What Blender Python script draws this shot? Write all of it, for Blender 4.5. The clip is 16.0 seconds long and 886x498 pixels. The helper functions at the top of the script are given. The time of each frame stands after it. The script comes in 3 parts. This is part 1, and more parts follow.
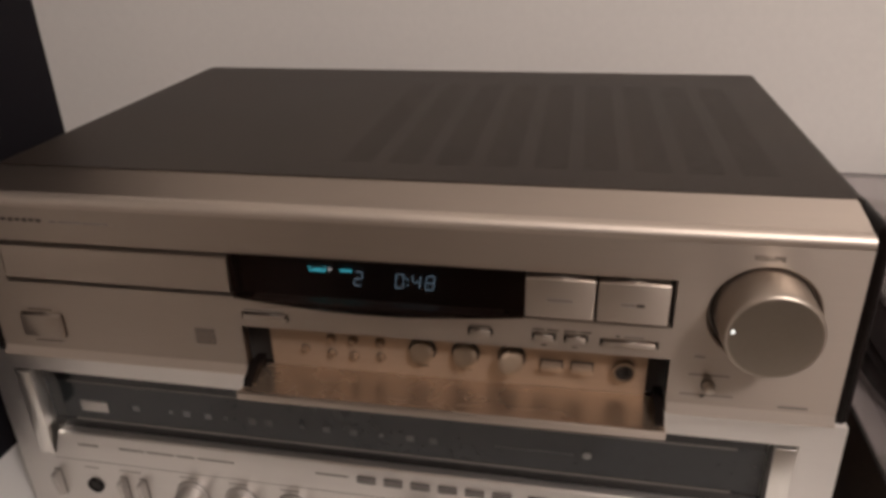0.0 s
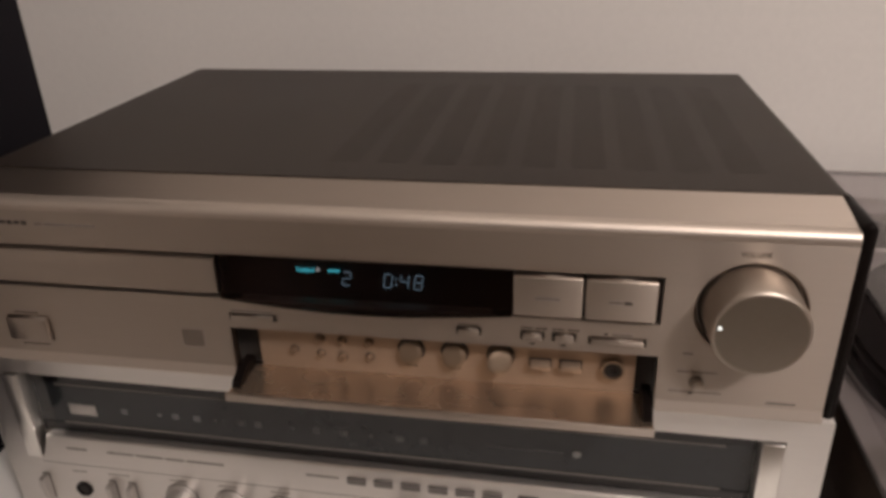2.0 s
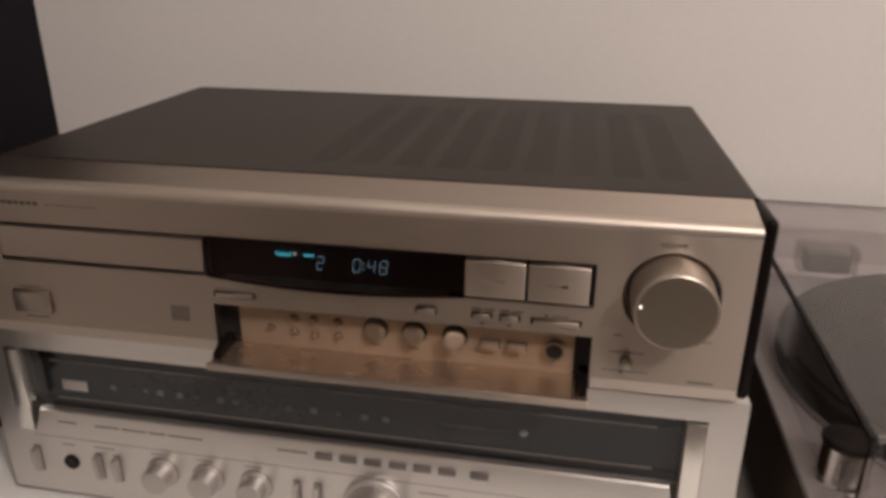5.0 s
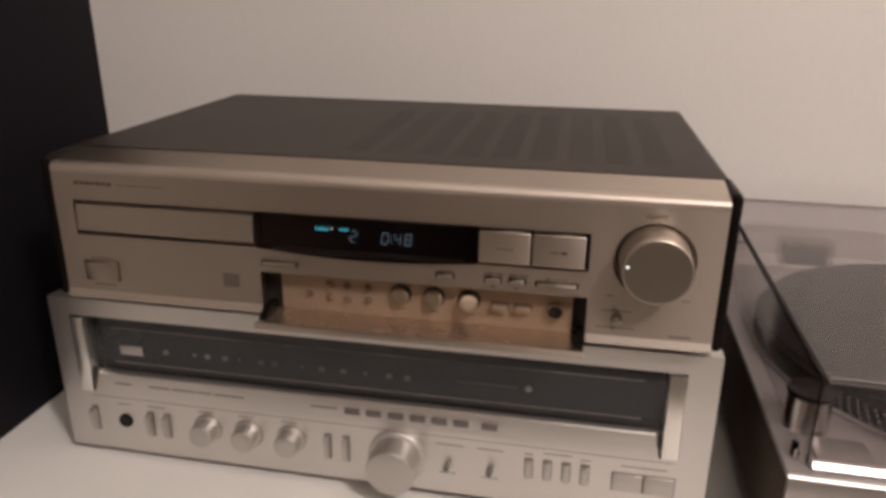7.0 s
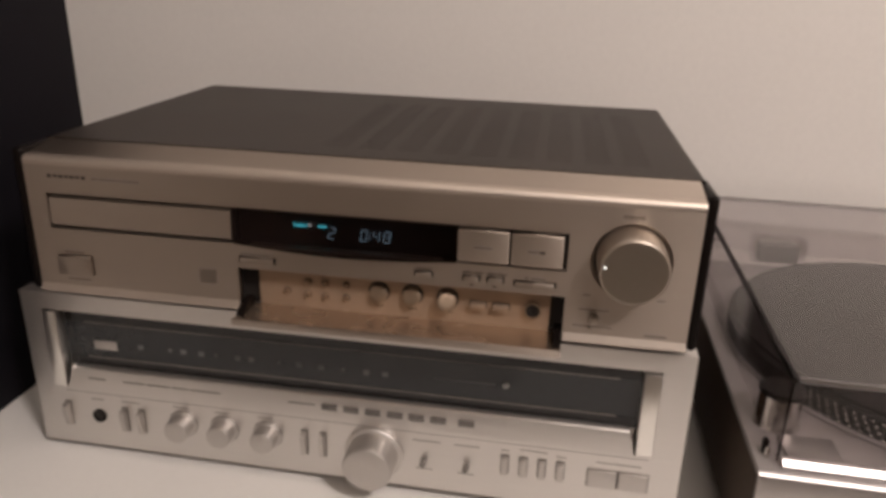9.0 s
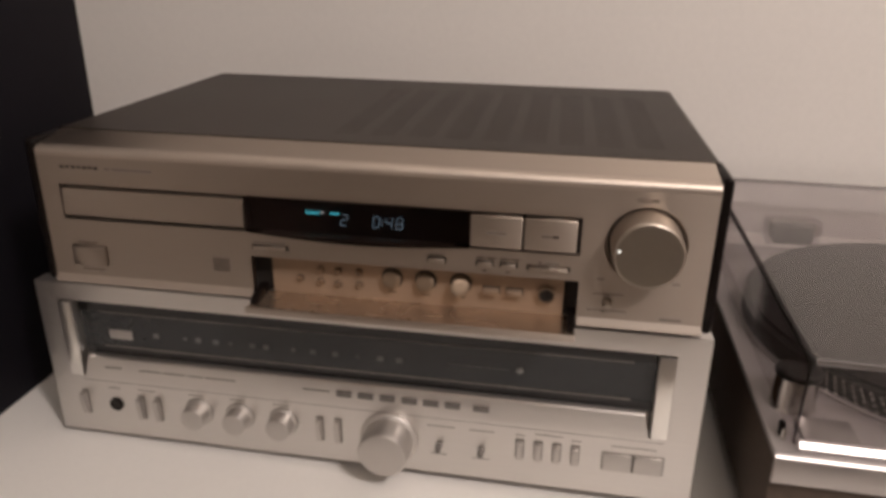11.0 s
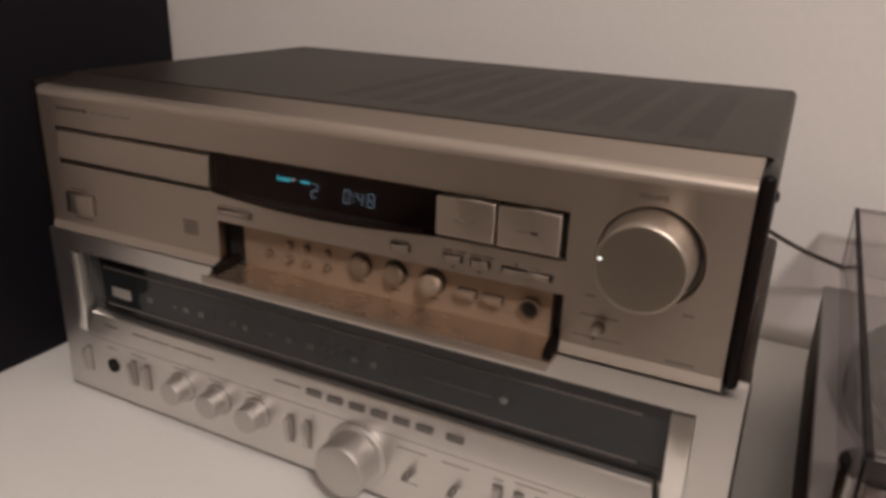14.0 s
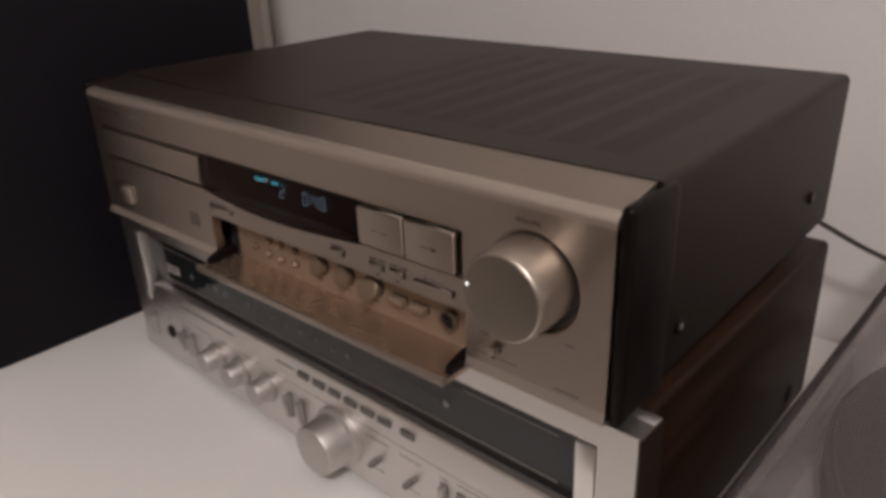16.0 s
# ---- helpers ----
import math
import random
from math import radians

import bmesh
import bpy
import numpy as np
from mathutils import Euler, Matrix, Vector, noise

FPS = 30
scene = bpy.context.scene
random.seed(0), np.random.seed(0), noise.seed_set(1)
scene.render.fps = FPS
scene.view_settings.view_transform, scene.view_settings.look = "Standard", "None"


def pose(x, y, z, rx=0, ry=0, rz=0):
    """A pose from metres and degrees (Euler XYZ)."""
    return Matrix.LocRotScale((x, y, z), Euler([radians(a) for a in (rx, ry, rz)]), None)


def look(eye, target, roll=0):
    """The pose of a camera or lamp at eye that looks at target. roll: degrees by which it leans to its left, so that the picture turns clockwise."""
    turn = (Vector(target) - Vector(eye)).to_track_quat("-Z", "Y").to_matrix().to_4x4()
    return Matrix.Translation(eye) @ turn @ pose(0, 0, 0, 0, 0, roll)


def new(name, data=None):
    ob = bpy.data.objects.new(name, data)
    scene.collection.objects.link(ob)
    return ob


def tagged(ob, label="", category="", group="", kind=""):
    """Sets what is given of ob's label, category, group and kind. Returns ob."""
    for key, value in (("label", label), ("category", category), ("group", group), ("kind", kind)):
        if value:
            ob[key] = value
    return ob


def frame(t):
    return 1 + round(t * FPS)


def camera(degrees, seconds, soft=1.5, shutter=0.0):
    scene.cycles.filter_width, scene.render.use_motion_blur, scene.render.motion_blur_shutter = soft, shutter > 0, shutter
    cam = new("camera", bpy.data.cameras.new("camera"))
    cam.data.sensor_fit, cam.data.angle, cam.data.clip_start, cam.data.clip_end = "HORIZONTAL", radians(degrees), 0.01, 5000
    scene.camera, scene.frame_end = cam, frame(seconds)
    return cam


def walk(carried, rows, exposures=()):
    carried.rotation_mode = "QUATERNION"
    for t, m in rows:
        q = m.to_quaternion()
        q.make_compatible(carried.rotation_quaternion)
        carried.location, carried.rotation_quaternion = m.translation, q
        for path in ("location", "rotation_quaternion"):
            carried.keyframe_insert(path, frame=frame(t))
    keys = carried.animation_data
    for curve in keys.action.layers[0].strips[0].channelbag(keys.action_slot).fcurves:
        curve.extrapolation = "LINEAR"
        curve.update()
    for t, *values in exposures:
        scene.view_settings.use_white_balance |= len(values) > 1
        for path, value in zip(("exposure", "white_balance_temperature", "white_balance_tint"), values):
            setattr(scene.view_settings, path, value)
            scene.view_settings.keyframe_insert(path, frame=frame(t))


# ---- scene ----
cam = camera(61.7, 16.0, soft=3.7, shutter=0.5)
PATH = [
    (0, (0.3098, -0.3047, 1.1223), (0.1390, 0.5846, 0.6980), -1.41),
    (0.5, (0.3096, -0.3044, 1.1218), (0.1409, 0.5850, 0.6970), -1.49),
    (1, (0.3126, -0.3050, 1.1211), (0.1484, 0.5869, 0.6997), -1.56),
    (1.5, (0.3128, -0.3043, 1.1206), (0.1504, 0.5873, 0.6980), -1.73),
    (2, (0.3119, -0.3048, 1.1210), (0.1512, 0.5874, 0.6989), -1.55),
    (2.5, (0.3123, -0.3050, 1.1224), (0.1482, 0.5880, 0.7035), -1.37),
    (3, (0.3101, -0.3052, 1.1232), (0.1428, 0.5888, 0.7076), -1.23),
    (3.5, (0.3115, -0.3050, 1.1223), (0.1450, 0.5891, 0.7065), -1.27),
    (4, (0.3152, -0.3069, 1.1202), (0.1559, 0.5890, 0.7054), -0.62),
    (4.2, (0.3209, -0.3090, 1.1138), (0.1642, 0.5889, 0.7025), 0.31),
    (6.3, (0.3479, -0.4321, 1.1114), (0.1844, 0.5061, 0.8064), 0.64),
    (6.5, (0.3461, -0.4310, 1.1089), (0.1751, 0.5005, 0.7878), 0.27),
    (7, (0.3433, -0.4289, 1.1080), (0.1787, 0.4979, 0.7704), 0.72),
    (7.5, (0.3427, -0.4292, 1.1060), (0.1769, 0.4979, 0.7698), 0.91),
    (8, (0.3416, -0.4290, 1.1095), (0.1648, 0.4895, 0.7558), 1.57),
    (8.2, (0.3422, -0.4282, 1.1108), (0.2078, 0.5000, 0.7639), 2.36),
    (10.5, (0.3401, -0.4275, 1.1140), (0.1974, 0.4937, 0.7518), 1.00),
    (11, (0.3398, -0.4266, 1.1131), (0.1951, 0.4914, 0.7438), 0.90),
    (11.5, (0.3416, -0.4223, 1.1143), (0.2055, 0.4901, 0.7283), 0.76),
    (12, (0.3488, -0.4173, 1.1172), (0.1787, 0.4907, 0.7343), 0.05),
    (12.5, (0.3555, -0.4144, 1.1208), (0.1651, 0.4995, 0.7622), 1.63),
    (13, (0.3730, -0.4002, 1.1067), (0.1112, 0.4959, 0.7483), 1.57),
    (13.5, (0.4121, -0.3699, 1.0830), (0.0272, 0.4985, 0.7703), -0.26),
    (14, (0.4440, -0.3200, 1.0678), (0.0440, 0.5288, 0.7223), 2.28),
    (14.5, (0.4661, -0.2911, 1.0707), (0.0023, 0.5192, 0.7125), 2.20),
    (15, (0.4745, -0.2737, 1.0737), (-0.0379, 0.4960, 0.6929), 1.65),
    (15.5, (0.5184, -0.2476, 1.0897), (-0.0377, 0.4889, 0.7047), -0.41),
    (16, (0.5569, -0.2364, 1.0972), (-0.0523, 0.4443, 0.6905), -2.09),
]
# the clip's camera opens up a little while it stands back, and cools towards the end
LIGHTEN = [(0, -0.08, 6350, 10), (4.0, -0.08, 6350, 10), (6.5, 0.06, 6450, 10), (12.0, 0.05, 6450, 10), (13.0, -0.02, 6450, 10), (13.6, -0.10, 6400, 10), (14.5, -0.10, 6350, 10), (16.0, -0.23, 6050, 10)]
walk(cam, [(t, look(eye, target, roll)) for t, eye, target, roll in PATH], LIGHTEN)

# ---- world and light ----
world = bpy.data.worlds.new("world")
scene.world = world
world.use_nodes = True
world.node_tree.nodes["Background"].inputs[0].default_value = (0.10, 0.085, 0.07, 1)
world.node_tree.nodes["Background"].inputs[1].default_value = 0.05


LAMP = (1.04, -0.89, 2.00)
bulb = bpy.data.lights.new("ceiling_lamp_light", "POINT")
bulb.shadow_soft_size, bulb.energy, bulb.color = 0.09, 54, (1.0, 0.872, 0.81)
new("ceiling_lamp_light", bulb).location = LAMP

# ---- materials ----


def base(name):
    mat = bpy.data.materials.new(name)
    mat.use_nodes = True
    nt = mat.node_tree
    return mat, nt, nt.nodes["Principled BSDF"]


def add(nt, kind, **inputs):
    node = nt.nodes.new(kind)
    for key, value in inputs.items():
        node.inputs[key.replace("_", " ")].default_value = value
    return node


def coords(nt, scale):
    tc = nt.nodes.new("ShaderNodeTexCoord")
    mp = nt.nodes.new("ShaderNodeMapping")
    mp.inputs["Scale"].default_value = scale
    nt.links.new(tc.outputs["Object"], mp.inputs["Vector"])
    return mp.outputs["Vector"]


def ramp(nt, fac, stops):
    r = nt.nodes.new("ShaderNodeValToRGB")
    el = r.color_ramp.elements
    while len(el) < len(stops):
        el.new(0.5)
    for e, (p, c) in zip(el, stops):
        e.position, e.color = p, (*c, 1)
    nt.links.new(fac, r.inputs["Fac"])
    return r.outputs["Color"]


def surface(name, colour, rough, metal=0.0, grain=(40, 40, 40), vary=0.08, rvary=0.06, bump=0.05, bump_scale=None,
            stain=3.0, coat=0.0, specular=0.5, brushed=0.0):
    """A two-scale surface: fine grain for relief and gloss, broad soft stains for colour."""
    mat, nt, b = base(name)
    fine = add(nt, "ShaderNodeTexNoise", Scale=1.0, Detail=4.0, Roughness=0.6)
    nt.links.new(coords(nt, grain), fine.inputs["Vector"])
    broad = add(nt, "ShaderNodeTexNoise", Scale=stain, Detail=3.0)
    nt.links.new(coords(nt, (1, 1, 1)), broad.inputs["Vector"])
    mix = add(nt, "ShaderNodeMath")
    mix.operation = "ADD"
    half = add(nt, "ShaderNodeMath")
    half.operation = "MULTIPLY"
    half.inputs[1].default_value = 0.5
    nt.links.new(fine.outputs["Fac"], mix.inputs[0])
    nt.links.new(broad.outputs["Fac"], mix.inputs[1])
    nt.links.new(mix.outputs[0], half.inputs[0])
    lo = tuple(c * (1 - vary) for c in colour)
    hi = tuple(min(1, c * (1 + vary)) for c in colour)
    nt.links.new(ramp(nt, half.outputs[0], [(0.32, lo), (0.68, hi)]), b.inputs["Base Color"])
    rr = add(nt, "ShaderNodeMapRange")
    rr.inputs["To Min"].default_value, rr.inputs["To Max"].default_value = max(0.02, rough - rvary), rough + rvary
    nt.links.new(half.outputs[0], rr.inputs["Value"])
    nt.links.new(rr.outputs[0], b.inputs["Roughness"])
    b.inputs["Metallic"].default_value = metal
    b.inputs["Specular IOR Level"].default_value = specular
    b.inputs["Coat Weight"].default_value = coat
    b.inputs["Coat Roughness"].default_value = 0.12
    if brushed:  # brushed lengthwise: gloss spreads upright, across the strokes
        across = add(nt, "ShaderNodeCombineXYZ", X=0.0, Y=0.0, Z=1.0)
        b.inputs["Anisotropic"].default_value = brushed
        nt.links.new(across.outputs[0], b.inputs["Tangent"])
    if bump:
        bp = add(nt, "ShaderNodeBump", Strength=bump, Distance=0.0006)
        nt.links.new(fine.outputs["Fac"], bp.inputs["Height"])
        nt.links.new(bp.outputs["Normal"], b.inputs["Normal"])
    return mat


CHAMPAGNE = surface("champagne_aluminium", (0.455, 0.397, 0.345), 0.42, 1.0, (30, 900, 1800), 0.05, 0.05, 0.06, stain=9, brushed=0.82)
# lighter copy of the champagne aluminium, with the edges' highlight in its colour
RIM = surface("lightened_champagne_rim", (0.58, 0.515, 0.455), 0.48, 1.0, (30, 900, 1800), 0.05, 0.05, 0.04, stain=9)
CHAMPAGNE_TURNED = surface("turned_champagne_aluminium", (0.46, 0.405, 0.350), 0.42, 1.0, (600, 600, 600), 0.04, 0.04, 0.04, stain=20)
SILVER = surface("silver_aluminium", (0.73, 0.705, 0.68), 0.37, 1.0, (30, 900, 1500), 0.05, 0.06, 0.06, stain=7, brushed=0.6)
SILVER_TURNED = surface("turned_silver_aluminium", (0.58, 0.555, 0.53), 0.52, 1.0, (500, 500, 500), 0.04, 0.05, 0.05, stain=20)
GOLD_PANEL = surface("bronze_gold_panel", (0.43, 0.325, 0.242), 0.50, 0.6, (40, 700, 700), 0.10, 0.08, 0.05, stain=30)
LID = surface("black_painted_steel", (0.0105, 0.0076, 0.0062), 0.42, 0.0, (900, 900, 900), 0.22, 0.07, 0.18, stain=8, specular=0.20)
GLOSS_BLACK = surface("gloss_black_plastic", (0.007, 0.005, 0.0045), 0.33, 0.0, (300, 300, 300), 0.15, 0.04, 0.02, specular=0.09)
MATT_BLACK = surface("matt_black_plastic", (0.013, 0.0095, 0.0078), 0.58, 0.0, (400, 400, 400), 0.2, 0.08, 0.08)
DIAL = surface("dark_dial_glass", (0.0150, 0.0170, 0.0185), 0.07, 0.0, (200, 200, 200), 0.15, 0.04, 0.0, stain=8)
DIAL_BAND = surface("dark_dial_band", (0.008, 0.0075, 0.008), 0.09, 0.0, (200, 200, 200), 0.15, 0.04, 0.0)
WALL_PAINT = surface("off_white_wall_paint", (0.80, 0.77, 0.735), 0.75, 0.0, (160, 160, 160), 0.03, 0.05, 0.07, stain=1.6)
FAR_PAINT = surface("muted_wall_paint", (0.32, 0.29, 0.26), 0.8, 0.0, (160, 160, 160), 0.04, 0.05, 0.2, stain=1.6)
TRIM_PAINT = surface("cream_trim_paint", (0.76, 0.71, 0.63), 0.45, 0.0, (120, 120, 120), 0.03, 0.05, 0.06)
TABLE_WHITE = surface("white_laminate", (0.76, 0.745, 0.72), 0.42, 0.0, (250, 250, 250), 0.025, 0.06, 0.04, stain=5)
FLOOR_WOOD = surface("brown_wood_floor", (0.20, 0.155, 0.112), 0.45, 0.0, (4, 60, 4), 0.25, 0.08, 0.1)
CEILING_PAINT = surface("ceiling_paint", (0.74, 0.71, 0.66), 0.85, 0.0, (60, 60, 60), 0.02, 0.04, 0.1)
SPEAKER_BLACK = surface("black_vinyl_cabinet", (0.0085, 0.0076, 0.0106), 0.65, 0.0, (25, 25, 500), 0.2, 0.08, 0.12, specular=0.12)
PRINT = surface("grey_brown_print", (0.035, 0.028, 0.023), 0.6, 0.0, (300, 300, 300), 0.05, 0.05, 0.0)
PRINT_GREY = surface("grey_print", (0.15, 0.135, 0.12), 0.6, 0.0, (300, 300, 300), 0.05, 0.05, 0.0)
BUTTON_GREY = surface("dark_grey_button", (0.155, 0.142, 0.132), 0.45, 0.4, (300, 300, 300), 0.06, 0.05, 0.02)
FLAP_GOLD = surface("polished_bronze_flap", (0.50, 0.385, 0.29), 0.27, 0.85, (8, 60, 60), 0.10, 0.06, 0.0, stain=40)
KNOB_GOLD = surface("bronze_gold_knob", (0.31, 0.235, 0.17), 0.44, 0.75, (300, 300, 300), 0.06, 0.05, 0.03)
PALE_PRINT = surface("pale_dial_print", (0.12, 0.12, 0.12), 0.6, 0.0, (300, 300, 300), 0.05, 0.05, 0.0)
PALE_DOT = surface("pale_lamp_lens", (0.26, 0.26, 0.25), 0.4, 0.0, (300, 300, 300), 0.05, 0.05, 0.0)
DECK_GREY = surface("grey_cast_aluminium", (0.29, 0.27, 0.265), 0.42, 0.3, (700, 700, 700), 0.06, 0.06, 0.10, stain=8)
DECK_EDGE = surface("bright_cast_edge", (0.52, 0.495, 0.485), 0.38, 1.0, (20, 20, 20), 0.03, 0.03, 0.0)
DECK_RUBBER = surface("dark_rubber_base", (0.085, 0.064, 0.050), 0.70, 0.0, (200, 200, 200), 0.2, 0.08, 0.15, specular=0.25)
RECORD = surface("dark_slipmat", (0.014, 0.012, 0.012), 0.75, 0.0, (700, 700, 700), 0.2, 0.1, 0.06, stain=14, specular=0.05)
RUBBER = surface("rubber_cable", (0.045, 0.034, 0.026), 0.45, 0.0, (100, 100, 100), 0.1, 0.05, 0.05)
HINGE_GREY = surface("dark_grey_hinge", (0.055, 0.05, 0.047), 0.5, 0.0, (300, 300, 300), 0.08, 0.05, 0.02)
START_GREY = surface("satin_grey_button", (0.26, 0.245, 0.235), 0.40, 0.5, (300, 300, 300), 0.05, 0.05, 0.02)
PILLAR = surface("pale_satin_aluminium", (0.88, 0.855, 0.82), 0.30, 1.0, (500, 500, 500), 0.03, 0.05, 0.03, stain=20)
KNOB_FACE = surface("spun_champagne_face", (0.34, 0.303, 0.26), 0.44, 1.0, (600, 600, 600), 0.05, 0.04, 0.04, stain=20)
DARK_SIDE = surface("darkened_shell_side", (0.026, 0.017, 0.0125), 0.45, 0.0, (300, 300, 300), 0.15, 0.06, 0.05, specular=0.1)
STEEL = surface("bright_steel", (0.70, 0.68, 0.65), 0.22, 1.0, (300, 300, 300), 0.05, 0.05, 0.03)

mat, nt, b = base("dark_walnut_veneer")
WOOD = mat
b.inputs["Specular IOR Level"].default_value = 0.07
wv = add(nt, "ShaderNodeTexNoise", Scale=1.0, Detail=6.0, Roughness=0.65, Distortion=0.6)
nt.links.new(coords(nt, (90, 7, 60)), wv.inputs["Vector"])
nt.links.new(ramp(nt, wv.outputs["Fac"], [(0.30, (0.012, 0.0060, 0.0038)), (0.52, (0.024, 0.0122, 0.0074)), (0.75, (0.046, 0.0245, 0.0145))]), b.inputs["Base Color"])
b.inputs["Roughness"].default_value = 0.38
b.inputs["Coat Weight"].default_value, b.inputs["Coat Roughness"].default_value = 0.03, 0.12

# clear acrylic: tinted see-through, gloss by Fresnel, haze painted as wall reflection and dust
mat, nt, b = base("dusty_hazed_acrylic")
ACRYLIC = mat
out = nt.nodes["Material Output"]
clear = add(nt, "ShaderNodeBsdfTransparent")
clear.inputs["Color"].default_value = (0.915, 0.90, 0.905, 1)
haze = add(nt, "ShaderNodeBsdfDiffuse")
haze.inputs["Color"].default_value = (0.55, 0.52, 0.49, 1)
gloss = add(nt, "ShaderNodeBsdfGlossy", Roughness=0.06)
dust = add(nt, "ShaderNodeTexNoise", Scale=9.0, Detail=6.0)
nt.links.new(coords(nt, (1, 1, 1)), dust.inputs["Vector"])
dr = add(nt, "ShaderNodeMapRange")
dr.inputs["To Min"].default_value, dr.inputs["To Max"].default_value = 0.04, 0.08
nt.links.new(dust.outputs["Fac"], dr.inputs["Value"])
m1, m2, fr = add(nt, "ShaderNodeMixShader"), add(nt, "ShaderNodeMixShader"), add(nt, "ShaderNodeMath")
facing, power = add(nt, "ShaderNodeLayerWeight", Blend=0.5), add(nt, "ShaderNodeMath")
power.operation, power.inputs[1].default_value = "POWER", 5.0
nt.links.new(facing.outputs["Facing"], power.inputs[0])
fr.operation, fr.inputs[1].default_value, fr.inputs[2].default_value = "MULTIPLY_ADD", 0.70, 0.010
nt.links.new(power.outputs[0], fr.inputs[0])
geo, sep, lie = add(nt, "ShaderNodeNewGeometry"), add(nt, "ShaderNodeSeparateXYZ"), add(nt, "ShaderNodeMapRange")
lie.inputs["From Min"].default_value, lie.inputs["To Min"].default_value = 0.3, 0.45  # flat faces take more of the painted reflection and dust
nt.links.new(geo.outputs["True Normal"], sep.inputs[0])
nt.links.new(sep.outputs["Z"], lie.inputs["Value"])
pale_mix = add(nt, "ShaderNodeMath")
pale_mix.operation = "MULTIPLY"
nt.links.new(dr.outputs[0], pale_mix.inputs[0])
nt.links.new(lie.outputs[0], pale_mix.inputs[1])
nt.links.new(pale_mix.outputs[0], m1.inputs[0])
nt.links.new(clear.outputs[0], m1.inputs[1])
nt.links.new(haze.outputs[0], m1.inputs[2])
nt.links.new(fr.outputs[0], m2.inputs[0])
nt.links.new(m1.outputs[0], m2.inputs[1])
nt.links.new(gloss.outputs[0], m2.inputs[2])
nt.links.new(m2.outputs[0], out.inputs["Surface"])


# smoked window of the display: dark see-through tint with a sheen
mat, nt, b = base("smoked_display_window")
SMOKED = mat
out = nt.nodes["Material Output"]
clear, gloss, m1 = add(nt, "ShaderNodeBsdfTransparent"), add(nt, "ShaderNodeBsdfGlossy", Roughness=0.16), add(nt, "ShaderNodeMixShader")
gloss.inputs["Color"].default_value = (1.0, 0.72, 0.66, 1)
clear.inputs["Color"].default_value = (0.20, 0.19, 0.20, 1)
facing, power, fr = add(nt, "ShaderNodeLayerWeight", Blend=0.5), add(nt, "ShaderNodeMath"), add(nt, "ShaderNodeMath")
power.operation, power.inputs[1].default_value = "POWER", 5.0
fr.operation, fr.inputs[1].default_value, fr.inputs[2].default_value = "MULTIPLY_ADD", 0.6, 0.030
nt.links.new(facing.outputs["Facing"], power.inputs[0])
nt.links.new(power.outputs[0], fr.inputs[0])
nt.links.new(fr.outputs[0], m1.inputs[0])
nt.links.new(clear.outputs[0], m1.inputs[1])
nt.links.new(gloss.outputs[0], m1.inputs[2])
nt.links.new(m1.outputs[0], out.inputs["Surface"])


# edge strips added to the acrylic: lit and dark copies paint highlight and refraction
def acrylic_edge(name, tint, sheen):
    mat, nt, b = base(name)
    out = nt.nodes["Material Output"]
    clear, gloss, m1 = add(nt, "ShaderNodeBsdfTransparent"), add(nt, "ShaderNodeBsdfGlossy", Roughness=0.30), add(nt, "ShaderNodeMixShader", Fac=sheen)
    clear.inputs["Color"].default_value = (*tint, 1)
    nt.links.new(clear.outputs[0], m1.inputs[1])
    nt.links.new(gloss.outputs[0], m1.inputs[2])
    nt.links.new(m1.outputs[0], out.inputs["Surface"])
    return mat


ACRYLIC_EDGE = acrylic_edge("lit_acrylic_edge", (0.66, 0.64, 0.64), 0.25)
ACRYLIC_CORNER = acrylic_edge("darkened_acrylic_corner", (0.34, 0.31, 0.31), 0.05)


def glow(name, colour, power):
    mat, nt, b = base(name)
    b.inputs["Base Color"].default_value = (*[c * 0.2 for c in colour], 1)
    b.inputs["Emission Color"].default_value = (*colour, 1)
    b.inputs["Emission Strength"].default_value = power
    return mat


# upward faces of the lid: painted lighter for the light there, with soft blotches
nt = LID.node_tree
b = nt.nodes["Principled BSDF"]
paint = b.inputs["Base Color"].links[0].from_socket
geo, sep, lie, pale_mix = add(nt, "ShaderNodeNewGeometry"), add(nt, "ShaderNodeSeparateXYZ"), add(nt, "ShaderNodeMapRange"), add(nt, "ShaderNodeTexNoise", Scale=15.0, Detail=5.0)
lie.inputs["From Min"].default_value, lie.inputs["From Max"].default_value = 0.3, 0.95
part_pale = add(nt, "ShaderNodeMapRange")
part_pale.inputs["From Min"].default_value, part_pale.inputs["From Max"].default_value = 0.3, 0.7
part_pale.inputs["To Min"].default_value, part_pale.inputs["To Max"].default_value = 0.010, 0.030
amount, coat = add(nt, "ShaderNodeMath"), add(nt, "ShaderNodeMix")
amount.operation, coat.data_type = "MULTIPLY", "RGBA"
nt.links.new(coords(nt, (1, 1, 1)), pale_mix.inputs["Vector"])
nt.links.new(pale_mix.outputs["Fac"], part_pale.inputs["Value"])
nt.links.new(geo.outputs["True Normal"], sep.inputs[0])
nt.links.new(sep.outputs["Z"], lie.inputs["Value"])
nt.links.new(part_pale.outputs[0], amount.inputs[0])
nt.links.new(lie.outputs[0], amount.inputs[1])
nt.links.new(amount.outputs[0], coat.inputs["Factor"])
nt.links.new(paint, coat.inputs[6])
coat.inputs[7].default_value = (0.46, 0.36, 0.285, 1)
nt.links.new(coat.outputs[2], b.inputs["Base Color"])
LID.node_tree.nodes["Principled BSDF"].inputs["Specular Tint"].default_value = (1.0, 0.80, 0.64, 1)
